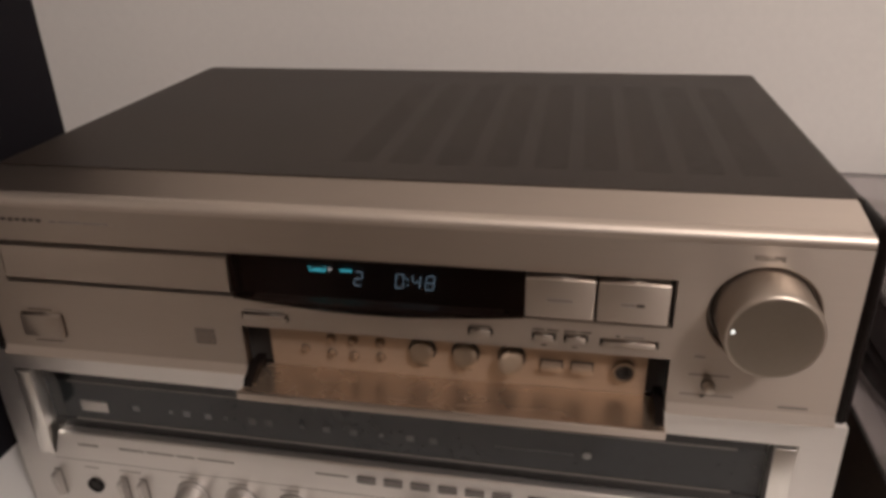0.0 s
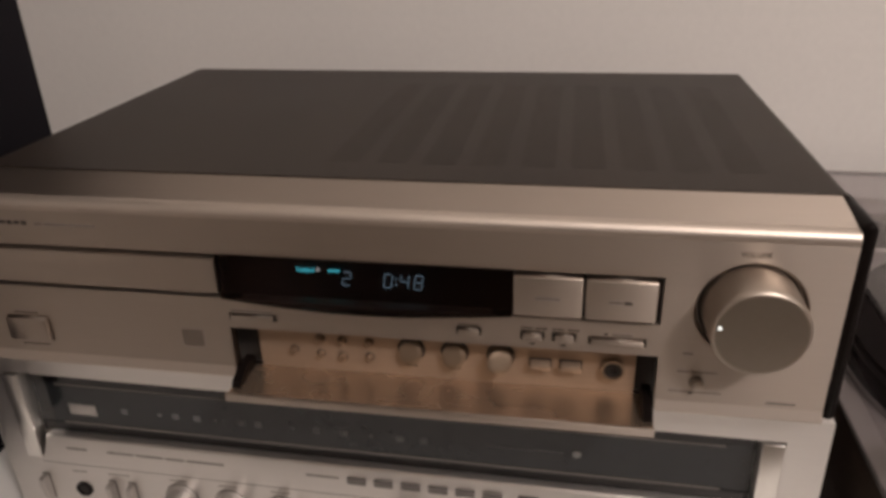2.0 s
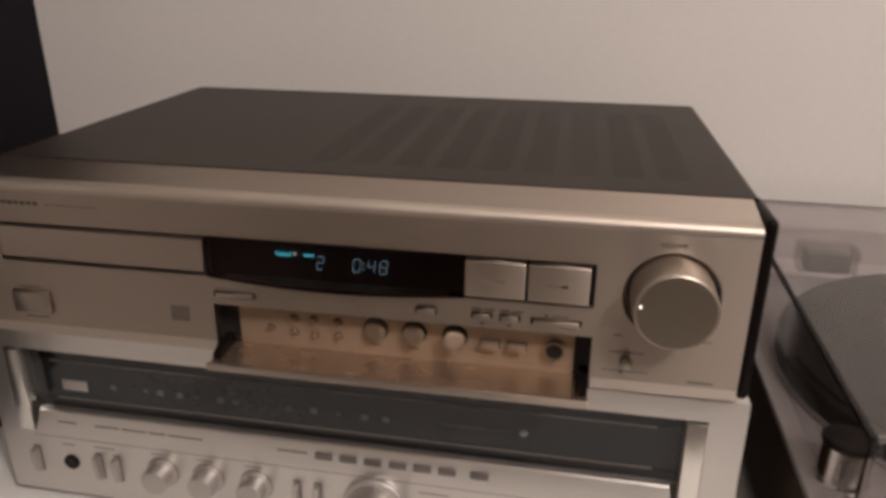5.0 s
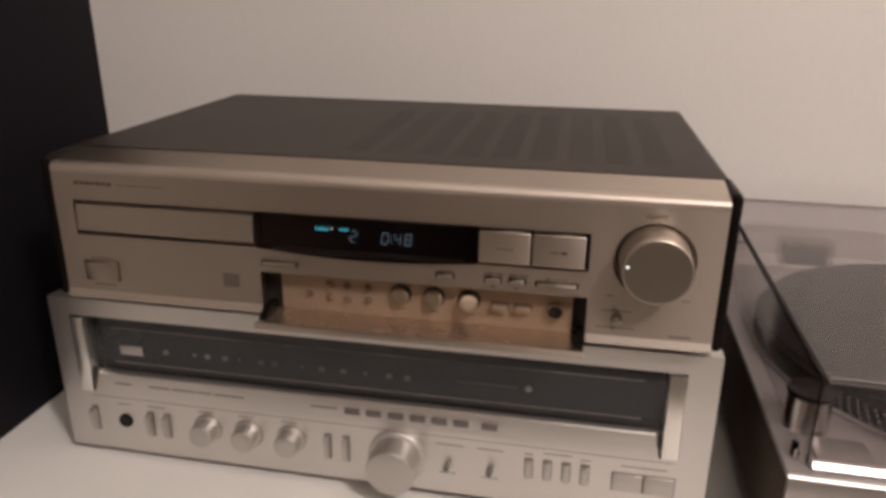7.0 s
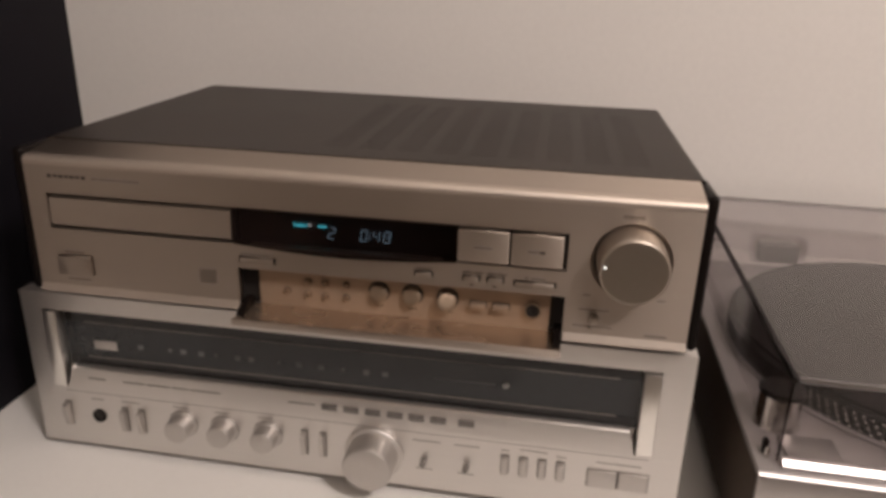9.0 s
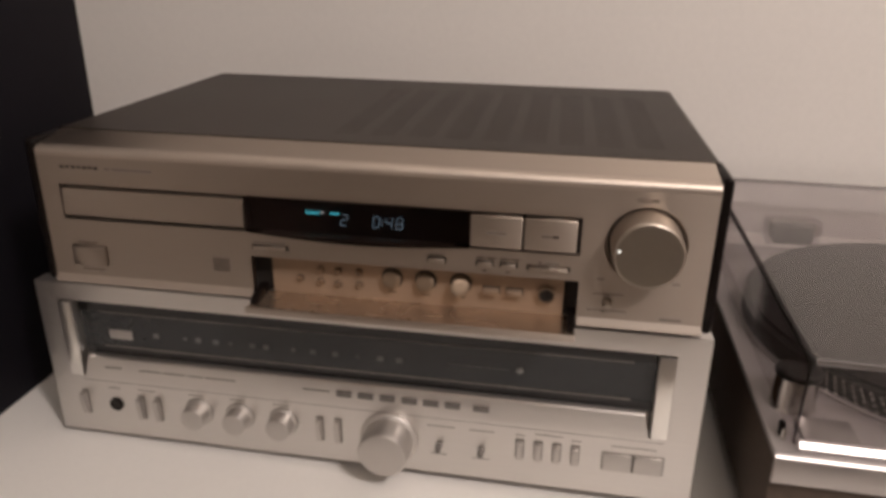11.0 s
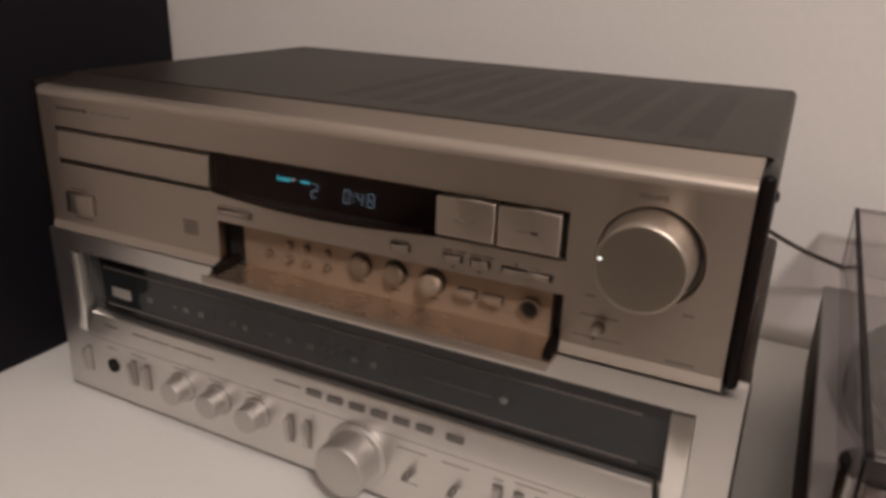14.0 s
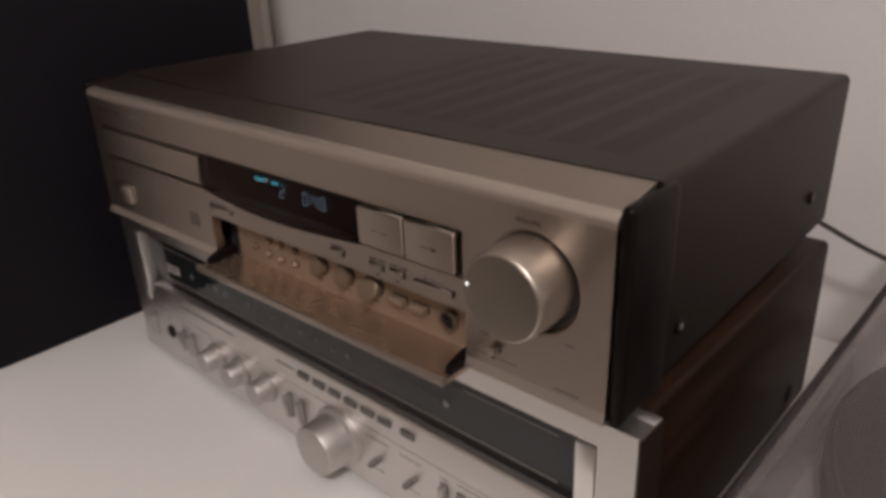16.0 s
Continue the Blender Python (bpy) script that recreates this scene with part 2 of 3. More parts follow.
DIGIT = glow("pale_blue_display_light", (0.50, 0.72, 0.86), 0.8)
CYAN = glow("cyan_display_light", (0.10, 0.75, 0.85), 2.0)
WHITE_DOT = glow("white_indicator_light", (1.0, 0.97, 0.90), 1.1)

# ---- building helpers: heights are given from the front panel's top edge, TOP metres over the floor ----
TOP = 0.993


def thing(name, label, category, at, group="", kind=""):
    ob = new(name)
    ob.empty_display_size = 0.05
    ob.location = (at[0], at[1], at[2] + TOP)
    return tagged(ob, label, category, group, kind)


def origin(ob):
    v = Vector()
    while ob:
        v += ob.location
        ob = ob.parent
    return v


def mesh_of(name, bm, material, smooth=35):
    bmesh.ops.recalc_face_normals(bm, faces=bm.faces)
    me = bpy.data.meshes.new(name)
    bm.to_mesh(me)
    bm.free()
    me.materials.append(material)
    if smooth:
        me.shade_smooth()
        me.set_sharp_from_angle(angle=radians(smooth))
    return me


def part(name, bm, material, parent=None, label="", smooth=35):
    """Links a bmesh as one mesh object under a thing or a part; its points are given in the place's own frame."""
    me = mesh_of(name, bm, material, smooth)
    o = origin(parent) if parent else Vector()
    c = Vector((0, 0, 0))
    me.transform(Matrix.Translation(Vector((0, 0, TOP)) - o - c))
    ob = new(name, me)
    ob.parent = parent
    return tagged(ob, label)


def setting(name, bm, material, label, category):
    return tagged(part(name, bm, material), label, category, kind="structure")


def box(x0, x1, y0, y1, z0, z1, bevel=0.0, segments=2, bm=None):
    bm = bm or bmesh.new()
    made = bmesh.ops.create_cube(bm, size=1.0)["verts"]
    for v in made:
        v.co = ((x0 + x1) / 2 + v.co.x * (x1 - x0), (y0 + y1) / 2 + v.co.y * (y1 - y0), (z0 + z1) / 2 + v.co.z * (z1 - z0))
    if bevel:
        edges = {e for v in made for e in v.link_edges}
        bmesh.ops.bevel(bm, geom=list(edges), offset=bevel, segments=segments, affect="EDGES", profile=0.5)
    return bm


def prism(points, axis, lo, hi, bm=None):
    """Sweeps a closed outline along an axis. points: pairs in the other two axes, in order."""
    bm = bm or bmesh.new()

    def at(p, d):
        return {"x": (d, p[0], p[1]), "y": (p[0], d, p[1]), "z": (p[0], p[1], d)}[axis]
    a = [bm.verts.new(at(p, lo)) for p in points]
    c = [bm.verts.new(at(p, hi)) for p in points]
    n = len(points)
    for i in range(n):
        bm.faces.new((a[i], a[(i + 1) % n], c[(i + 1) % n], c[i]))
    bm.faces.new(a)
    bm.faces.new(c[::-1])
    return bm


def turned(x, z, profile, steps=48, bm=None):
    """A body turned round an axis that points to the front (-y). profile: (radius, y) from back to front."""
    bm = bm or bmesh.new()
    rings = []
    for r, y in profile:
        rings.append([bm.verts.new((x + r * math.cos(2 * math.pi * i / steps), y, z + r * math.sin(2 * math.pi * i / steps))) for i in range(steps)])
    for a, c in zip(rings, rings[1:]):
        for i in range(steps):
            j = (i + 1) % steps
            bm.faces.new((a[i], a[j], c[j], c[i]))
    bm.faces.new(rings[0])
    bm.faces.new(rings[-1][::-1])
    return bm


def upright(x, y, profile, steps=48, bm=None):
    """A body turned round an upright axis. profile: (radius, z) from the bottom up."""
    bm = bm or bmesh.new()
    rings = []
    for r, z in profile:
        rings.append([bm.verts.new((x + r * math.cos(2 * math.pi * i / steps), y + r * math.sin(2 * math.pi * i / steps), z)) for i in range(steps)])
    for a, c in zip(rings, rings[1:]):
        for i in range(steps):
            j = (i + 1) % steps
            bm.faces.new((a[i], a[j], c[j], c[i]))
    bm.faces.new(rings[0])
    bm.faces.new(rings[-1][::-1])
    return bm


def ring(x, z, r0, r1, y0, y1, steps=64):
    """A flat ring that faces the front."""
    bm = bmesh.new()
    loops = []
    for r, y in ((r0, y1), (r0, y0), (r1, y0), (r1, y1)):
        loops.append([bm.verts.new((x + r * math.cos(2 * math.pi * i / steps), y, z + r * math.sin(2 * math.pi * i / steps))) for i in range(steps)])
    for k in range(4):
        a, c = loops[k], loops[(k + 1) % 4]
        for i in range(steps):
            j = (i + 1) % steps
            bm.faces.new((a[i], a[j], c[j], c[i]))
    return bm


def plate(xs, zs, skip, y0, y1, bm=None):
    """An upright plate from y0 (front) to y1 (back) on a grid of columns and rows, with the skipped cells left open."""
    bm = bm or bmesh.new()
    v = {}

    def p(i, j, y):
        if (i, j, y) not in v:
            v[i, j, y] = bm.verts.new((xs[i], y, zs[j]))
        return v[i, j, y]

    def solid(i, j):
        return 0 <= i < len(xs) - 1 and 0 <= j < len(zs) - 1 and not skip((xs[i] + xs[i + 1]) / 2, (zs[j] + zs[j + 1]) / 2)
    for i in range(len(xs) - 1):
        for j in range(len(zs) - 1):
            if not solid(i, j):
                continue
            for y in (y0, y1):
                bm.faces.new((p(i, j, y), p(i + 1, j, y), p(i + 1, j + 1, y), p(i, j + 1, y)))
            for (di, dj), (a, c) in {(-1, 0): ((i, j), (i, j + 1)), (1, 0): ((i + 1, j), (i + 1, j + 1)), (0, -1): ((i, j), (i + 1, j)), (0, 1): ((i, j + 1), (i + 1, j + 1))}.items():
                if not solid(i + di, j + dj):
                    bm.faces.new((p(*a, y0), p(*c, y0), p(*c, y1), p(*a, y1)))
    return bm


def lettering(name, body, size, x, y, z, material, parent, label=""):
    """Raised lettering on a face that looks to the front, centred on x and z."""
    cu = bpy.data.curves.new(name, "FONT")
    cu.body, cu.size, cu.extrude, cu.align_x, cu.align_y = body, size, 0.0001, "CENTER", "CENTER"
    tmp = bpy.data.objects.new(name, cu)
    scene.collection.objects.link(tmp)
    me = bpy.data.meshes.new_from_object(tmp.evaluated_get(bpy.context.evaluated_depsgraph_get()))
    bpy.data.objects.remove(tmp)
    me.transform(Matrix.Translation(Vector((x, y, z + TOP)) - origin(parent)) @ pose(0, 0, 0, 90, 0, 0))
    me.materials.clear()
    me.materials.append(material)
    ob = new(name, me)
    ob.parent = parent
    return tagged(ob, label)


# ---- the room ----
TABLE = -0.243
FLOOR = -TOP
WALL_Y = 0.405
# unseen floor, darkened to dim what the front panel reflects
setting("floor", box(-1.25, 3.4, -4.2, WALL_Y, FLOOR - 0.05, FLOOR), FLOOR_WOOD, "brown wooden floor below the table", "floor")
setting("ceiling", box(-1.25, 3.4, -4.2, WALL_Y, 1.45, 1.50), CEILING_PAINT, "plain pale painted ceiling", "ceiling")
setting("wall_north", box(-1.37, 3.52, WALL_Y, WALL_Y + 0.12, FLOOR, 1.50), WALL_PAINT, "plain off-white painted wall behind the hi-fi", "wall")
# unseen south wall dark, west pale and near, to shape the panel's reflections
setting("wall_south", box(-1.37, 3.52, -4.32, -4.2, FLOOR, 1.50), FAR_PAINT, "unseen muted wall closing the room, dark for the panel's reflections", "wall")
setting("wall_west", box(-1.37, -1.25, -4.2, WALL_Y, FLOOR, 1.50), WALL_PAINT, "plain off-white painted wall", "wall")
setting("wall_east", box(3.4, 3.52, -4.2, WALL_Y, FLOOR, 1.50), WALL_PAINT, "plain off-white painted wall", "wall")
setting("trim", box(-0.42, -0.315, WALL_Y - 0.016, WALL_Y - 0.002, FLOOR, 1.45, 0.003), TRIM_PAINT, "cream painted upright trim board on the wall", "trim")

cl = thing("ceiling_lamp", "hanging ceiling lamp socket with warm light", "lamp", (LAMP[0], LAMP[1], 1.45))
part("ceiling_rose", upright(LAMP[0], LAMP[1], [(0.05, 1.425), (0.05, 1.45)]), TRIM_PAINT, cl)
part("flex", upright(LAMP[0], LAMP[1], [(0.004, LAMP[2] - TOP + 0.17), (0.004, 1.425)], 12), TRIM_PAINT, cl)
part("socket", upright(LAMP[0], LAMP[1], [(0.019, LAMP[2] - TOP + 0.115), (0.021, LAMP[2] - TOP + 0.12), (0.021, LAMP[2] - TOP + 0.155), (0.006, LAMP[2] - TOP + 0.17)], 24), TRIM_PAINT, cl)

# ---- the table ----
tb = thing("table", "white laminate table top carrying the hi-fi", "table", (0.35, 0.05, FLOOR))
part("tabletop", box(-0.95, 1.65, -0.20, WALL_Y - 0.004, TABLE - 0.035, TABLE, 0.003), TABLE_WHITE, tb)
for x in (-0.93, 1.60):
    part("side_panel", box(x, x + 0.03, -0.19, WALL_Y - 0.01, FLOOR, TABLE - 0.035, 0.002), TABLE_WHITE, tb)

# ---- compact disc receiver ----
cd = thing("cd_receiver", "champagne aluminium compact disc receiver with black lid, switched on", "receiver", (0.217, 0.14, -0.1090))
OPEN = [  # openings of the front panel: x0, x1, z0, z1
    (0.0135, 0.3572, -0.0495, -0.0250),
    (0.0155, 0.0410, -0.0825, -0.0679),
    (0.1456, 0.1709, -0.0620, -0.0576),
    (0.2623, 0.2747, -0.0614, -0.0568),
    (0.2933, 0.3047, -0.0614, -0.0568),
    (0.3083, 0.3197, -0.0614, -0.0568),
    (0.3251, 0.3519, -0.0617, -0.0576),
    (0.1446, 0.3580, -0.0961, -0.0664),
    (0.3692, 0.4212, -0.0660, -0.0140),
]
XS = sorted({0.0, 0.434, *[v for o in OPEN for v in o[:2]]})
ZS = sorted({-0.0952, -0.006, *[max(v, -0.0952) for o in OPEN for v in o[2:]]})


def in_opening(x, z):
    return any(o[0] < x < o[1] and o[2] < z < o[3] for o in OPEN)


front = part("front_panel", plate(XS, ZS, in_opening, 0.0, 0.006), CHAMPAGNE, cd, "brushed champagne aluminium front panel")
# shallow turned dish in which the volume knob sits
KX, KZ = 0.3950, -0.0384
DX, DZ = 0.3952, -0.0400
dish, loops = bmesh.new(), []
for r, y in ((0.026, 0.0), (0.0245, 0.0), (0.0238, 0.0005), (0.0232, 0.0018), (0.0230, 0.0045), (0.0190, 0.0045)):
    loop = []
    for i in range(64):
        ca, sa = math.cos(2 * math.pi * i / 64), math.sin(2 * math.pi * i / 64)
        k = 1 / max(abs(ca), abs(sa)) if r == 0.026 else 1.0
        loop.append(dish.verts.new((DX + r * k * ca, y, DZ + r * k * sa)))
    loops.append(loop)
for a, c in zip(loops, loops[1:]):
    for i in range(64):
        dish.faces.new((a[i], a[(i + 1) % 64], c[(i + 1) % 64], c[i]))
part("knob_dish", dish, CHAMPAGNE, front, "shallow round dish behind the volume knob")
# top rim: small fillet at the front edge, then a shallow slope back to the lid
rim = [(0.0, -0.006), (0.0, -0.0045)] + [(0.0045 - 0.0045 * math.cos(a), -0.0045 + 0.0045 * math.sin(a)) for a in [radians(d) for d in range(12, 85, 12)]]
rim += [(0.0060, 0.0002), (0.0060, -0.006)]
part("rim_edge", prism(rim, "x", 0.0, 0.434), RIM, cd, "rounded edge along the top, highlight put into its colour")
part("top_rim", prism([(0.00605, -0.006), (0.00605, 0.0002), (0.0315, 0.0049), (0.0315, -0.006)], "x", 0.0, 0.434), CHAMPAGNE, cd, "satin aluminium rim along the top")
for x0, x1 in ((0.0, 0.1442), (0.3584, 0.434)):
    lip = [(0.0, -0.0902), (-0.0003, -0.0910), (-0.0018, -0.0942), (-0.0021, -0.0950), (-0.0019, -0.0957), (0.004, -0.0957), (0.004, -0.0902)]
    part("bottom_lip", prism(lip, "x", x0, x1), RIM, cd)
for x0, x1 in ((-0.0080, 0.0), (0.434, 0.4408)):
    part("end_cap", box(x0, x1, 0.0005, 0.042, -0.0965, 0.0040, 0.0034, 4), GLOSS_BLACK, cd, "glossy black rounded end cap")

# lid with open vent slots
SLOT_X = [0.186 + 0.0255 * i for i in range(9)]
SLOT_Y = [0.058 + 0.0052 * i for i in range(36)]
LX = sorted({0.0, 0.434, *SLOT_X, *[x + 0.0175 for x in SLOT_X]})
LY = sorted({0.0315, 0.2890, *SLOT_Y, *[y + 0.0006 for y in SLOT_Y]})


def in_slot(x, y):
    return any(s < x < s + 0.0175 for s in SLOT_X) and any(s < y < s + 0.0006 for s in SLOT_Y)


lid_bm = plate(LX, LY, in_slot, 0.0, 0.0012)
for v in lid_bm.verts:
    v.co = (v.co.x, v.co.z, 0.0055 - v.co.y)
for sx, e in ((-1, 0.0), (1, 0.434)):
    arc = [(e + sx * 0.0050 * math.sin(a), 0.0055 - 0.0050 * (1 - math.cos(a))) for a in [radians(d) for d in range(0, 91, 15)]]
    prism([*arc, (e + sx * 0.0050, -0.092), (e + sx * 0.004, -0.092), (e + sx * 0.004, -0.002), (e, 0.0043)], "y", 0.0315, 0.2890, lid_bm)
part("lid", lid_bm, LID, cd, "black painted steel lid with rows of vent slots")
part("rear_panel", box(-0.003, 0.437, 0.2855, 0.2886, -0.090, 0.0030, 0.0008), MATT_BLACK, cd)
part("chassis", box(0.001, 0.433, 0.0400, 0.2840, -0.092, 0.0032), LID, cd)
for y, z in ((0.055, -0.070), (0.243, -0.064)):
    for x, s in ((0.4388, 1), (-0.0048, -1)):
        bm = upright(0, 0, [(0.0042, 0.0), (0.0042, 0.0010), (0.0032, 0.0022)], 20)
        for v in bm.verts:
            v.co = (x + s * v.co.z, y + v.co.x, z + v.co.y)
        ls = part("lid_screw", bm, GLOSS_BLACK, cd)
        bm = upright(0, 0, [(0.0020, 0.0020), (0.0018, 0.0026), (0.0008, 0.0028)], 16)
        for v in bm.verts:
            v.co = (x + s * v.co.z, y + v.co.x, z + v.co.y)
        part("screw_head", bm, BUTTON_GREY, ls)
for x, y in ((0.05, 0.05), (0.385, 0.05), (0.05, 0.25), (0.385, 0.25)):
    part("foot", upright(x, y, [(0.018, -0.1090), (0.020, -0.1050), (0.020, -0.092)], 32), MATT_BLACK, cd)

# disc tray
part("tray_slot", box(0.0130, 0.1435, 0.0045, 0.0090, -0.0500, -0.0245), MATT_BLACK, cd)
tray_bm = prism([(0.0, -0.0271), (-0.0014, -0.0275), (-0.0018, -0.0284), (-0.0022, -0.0370), (-0.0028, -0.0448), (-0.0018, -0.0460), (0.004, -0.0462), (0.004, -0.0271)], "x", 0.0164, 0.1426)
part("disc_tray", tray_bm, CHAMPAGNE, cd, "closed champagne disc tray door")

# display window: flush along the top, bowed forward along the bottom
DX0, DX1 = 0.1432, 0.2890


def display_point(u, v, out=0.0):
    bow = math.sin(math.pi * min(max(u, 0), 1))
    return (DX0 + u * (DX1 - DX0), -0.0012 - 0.0048 * bow * v - out, -0.0256 - v * (0.0236 + 0.0020 * bow))


bm = bmesh.new()
grid = [[bm.verts.new(display_point(i / 24, j / 6)) for i in range(25)] for j in range(7)]
for j in range(6):
    for i in range(24):
        bm.faces.new((grid[j][i], grid[j][i + 1], grid[j + 1][i + 1], grid[j + 1][i]))
rear = [[bm.verts.new((DX0 + i / 24 * (DX1 - DX0), 0.005, display_point(i / 24, j)[2])) for i in range(25)] for j in (0, 1)]
for i in range(24):
    bm.faces.new((grid[0][i], grid[0][i + 1], rear[0][i + 1], rear[0][i]))
    bm.faces.new((grid[6][i], grid[6][i + 1], rear[1][i + 1], rear[1][i]))
display = part("display_window", bm, SMOKED, cd, "black glossy bowed display window")
for b6 in ((DX0 - 0.002, DX1 + 0.002, 0.0160, 0.0170, -0.064, -0.020), (DX0 - 0.002, DX1 + 0.002, 0.0062, 0.0160, -0.0215, -0.0205),
           (DX0 - 0.002, DX1 + 0.002, 0.0062, 0.0160, -0.0620, -0.0610), (DX0 - 0.004, DX0 - 0.002, 0.0095, 0.0160, -0.062, -0.0205), (DX1 + 0.002, DX1 + 0.004, 0.0095, 0.0160, -0.062, -0.0205)):
    part("display_well", box(*b6), MATT_BLACK, cd)
low = prism([(DX0, -0.0512), (DX1, -0.0512), *[(display_point(i / 12, 1)[0], display_point(i / 12, 1)[2] + 0.0001) for i in range(12, -1, -1)]], "y", 0.0012, 0.0060)
part("window_sill", low, MATT_BLACK, cd)

# lit figures behind the window, spread about the camera's eye to fit its view
EYE_X, EYE_Z, SPREAD, FIGURE_Y = 0.343, 0.115, 1.034, 0.0146


def seg_box(bm, x0, z0, x1, z1, thick):
    """One lit bar on the display between two places."""
    d = Vector((x1 - x0, 0, z1 - z0)).normalized() * thick
    n = Vector((-d.z, 0, d.x))
    corner = [Vector((x0, 0, z0)) - n * 0.5, Vector((x1, 0, z1)) - n * 0.5, Vector((x1, 0, z1)) + n * 0.5, Vector((x0, 0, z0)) + n * 0.5]
    rows = [[bm.verts.new((EYE_X + (c.x - EYE_X) * SPREAD, y, EYE_Z + (c.z - EYE_Z) * SPREAD)) for c in corner] for y in (FIGURE_Y, FIGURE_Y - 0.0003)]
    a, c = rows
    for i in range(4):
        bm.faces.new((a[i], a[(i + 1) % 4], c[(i + 1) % 4], c[i]))
    bm.faces.new(c)


SEGMENTS = {"0": "abcdef", "2": "abged", "3": "abgcd", "4": "fgbc", "8": "abcdefg", "7": "abcf"}


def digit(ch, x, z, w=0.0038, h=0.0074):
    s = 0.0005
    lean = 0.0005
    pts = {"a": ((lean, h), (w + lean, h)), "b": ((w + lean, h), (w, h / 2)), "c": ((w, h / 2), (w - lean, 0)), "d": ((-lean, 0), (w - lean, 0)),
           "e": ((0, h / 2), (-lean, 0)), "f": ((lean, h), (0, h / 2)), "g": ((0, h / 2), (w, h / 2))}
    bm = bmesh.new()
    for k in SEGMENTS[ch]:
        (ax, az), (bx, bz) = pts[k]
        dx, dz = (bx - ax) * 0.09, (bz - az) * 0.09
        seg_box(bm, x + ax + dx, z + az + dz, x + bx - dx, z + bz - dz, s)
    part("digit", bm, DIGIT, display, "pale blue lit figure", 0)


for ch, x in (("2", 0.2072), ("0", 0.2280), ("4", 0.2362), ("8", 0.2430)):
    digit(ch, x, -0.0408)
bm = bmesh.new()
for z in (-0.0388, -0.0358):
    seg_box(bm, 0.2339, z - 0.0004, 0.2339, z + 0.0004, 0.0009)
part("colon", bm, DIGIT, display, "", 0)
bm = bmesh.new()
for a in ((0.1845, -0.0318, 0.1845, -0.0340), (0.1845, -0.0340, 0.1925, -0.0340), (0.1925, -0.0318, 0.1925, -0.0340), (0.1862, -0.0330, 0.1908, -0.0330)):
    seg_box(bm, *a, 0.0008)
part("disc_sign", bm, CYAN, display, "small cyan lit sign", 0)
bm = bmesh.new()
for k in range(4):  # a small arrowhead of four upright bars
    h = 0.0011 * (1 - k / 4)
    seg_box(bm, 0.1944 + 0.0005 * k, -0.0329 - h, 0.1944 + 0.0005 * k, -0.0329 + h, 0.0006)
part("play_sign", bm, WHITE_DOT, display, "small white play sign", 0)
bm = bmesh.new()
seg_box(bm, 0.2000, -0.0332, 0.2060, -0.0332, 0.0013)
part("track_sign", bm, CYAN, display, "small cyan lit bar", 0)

# push buttons
part("button_well", box(0.2890, 0.3577, 0.0045, 0.0090, -0.0500, -0.0245), MATT_BLACK, cd)
for x0, x1 in ((0.2898, 0.3216), (0.3228, 0.3546)):
    key = part("play_button", box(x0, x1, -0.0032, 0.005, -0.0472, -0.0267, 0.0009, 3), CHAMPAGNE, cd, "large champagne push button")
    part("marking", box((x0 + x1) / 2 - 0.0055, (x0 + x1) / 2 + (0.0055 if x0 < 0.3 else 0.0005), -0.00328, -0.0031, -0.0379, -0.0370), PRINT_GREY, key)
    if x0 > 0.3:
        part("stop_mark", box((x0 + x1) / 2 + 0.0012, (x0 + x1) / 2 + 0.0048, -0.00328, -0.0031, -0.0383, -0.0367), PRINT, key)


def push(name, x0, x1, z0, z1, out, bevel=0.0007):
    part("button_gap", box(x0 - 0.0012, x1 + 0.0012, 0.0020, 0.0050, z0 - 0.001, z1 + 0.001), MATT_BLACK, cd)
    return part(name, box(x0 + 0.0002, x1 - 0.0002, -out, 0.0045, z0, z1, bevel), CHAMPAGNE, cd)


push("power_button", 0.0160, 0.0405, -0.0820, -0.0685, 0.0026, 0.0010)
for x0, x1 in ((0.1468, 0.1697), (0.2633, 0.2737), (0.2943, 0.3037), (0.3093, 0.3187), (0.3263, 0.3507)):
    push("push_button", x0, x1, -0.0612, -0.0585 if x1 - x0 > 0.02 else -0.0578, 0.0015, 0.0004)


def mark(x0, x1, z0, z1, parent=cd, material=PRINT, y=0.0, name="marking"):
    part(name, box(x0, x1, y - 0.00005, y + 0.0006, z0, z1), material, parent, "", 0)


for k in range(7):
    mark(0.0165 + 0.0040 * k, 0.0195 + 0.0040 * k, -0.0141 + 0.0003 * (k % 2), -0.0120, name="maker_mark")
for x0, x1 in ((0.048, 0.052), (0.0535, 0.066), (0.067, 0.081)):
    mark(x0, x1, -0.0137, -0.0128, material=PRINT_GREY)
mark(0.147, 0.169, -0.0570, -0.0560, material=PRINT_GREY)
mark(0.2635, 0.2735, -0.0563, -0.0555)
for x in (0.2935, 0.3005, 0.3085, 0.3155):
    mark(x, x + 0.0055, -0.0557, -0.0549)
mark(0.3325, 0.3340, -0.0567, -0.0555)
mark(0.3360, 0.3450, -0.0567, -0.0559, material=PRINT_GREY)
mark(0.021, 0.035, -0.0662, -0.0655)
mark(0.021, 0.037, -0.0858, -0.0851)
mark(0.298, 0.3005, -0.0642, -0.0634)
mark(0.3125, 0.315, -0.0642, -0.0634)
# disc badge
for k in range(7):
    mark(0.1175, 0.1290, -0.0790 + 0.0014 * k, -0.0783 + 0.0014 * k, material=PRINT, name="disc_badge")
mark(0.4085, 0.4215, -0.0884, -0.0872, material=PRINT_GREY)
mark(0.3670, 0.3850, -0.0738, -0.0731, material=PRINT_GREY)
mark(0.3640, 0.3880, -0.0850, -0.0843, material=PRINT_GREY)
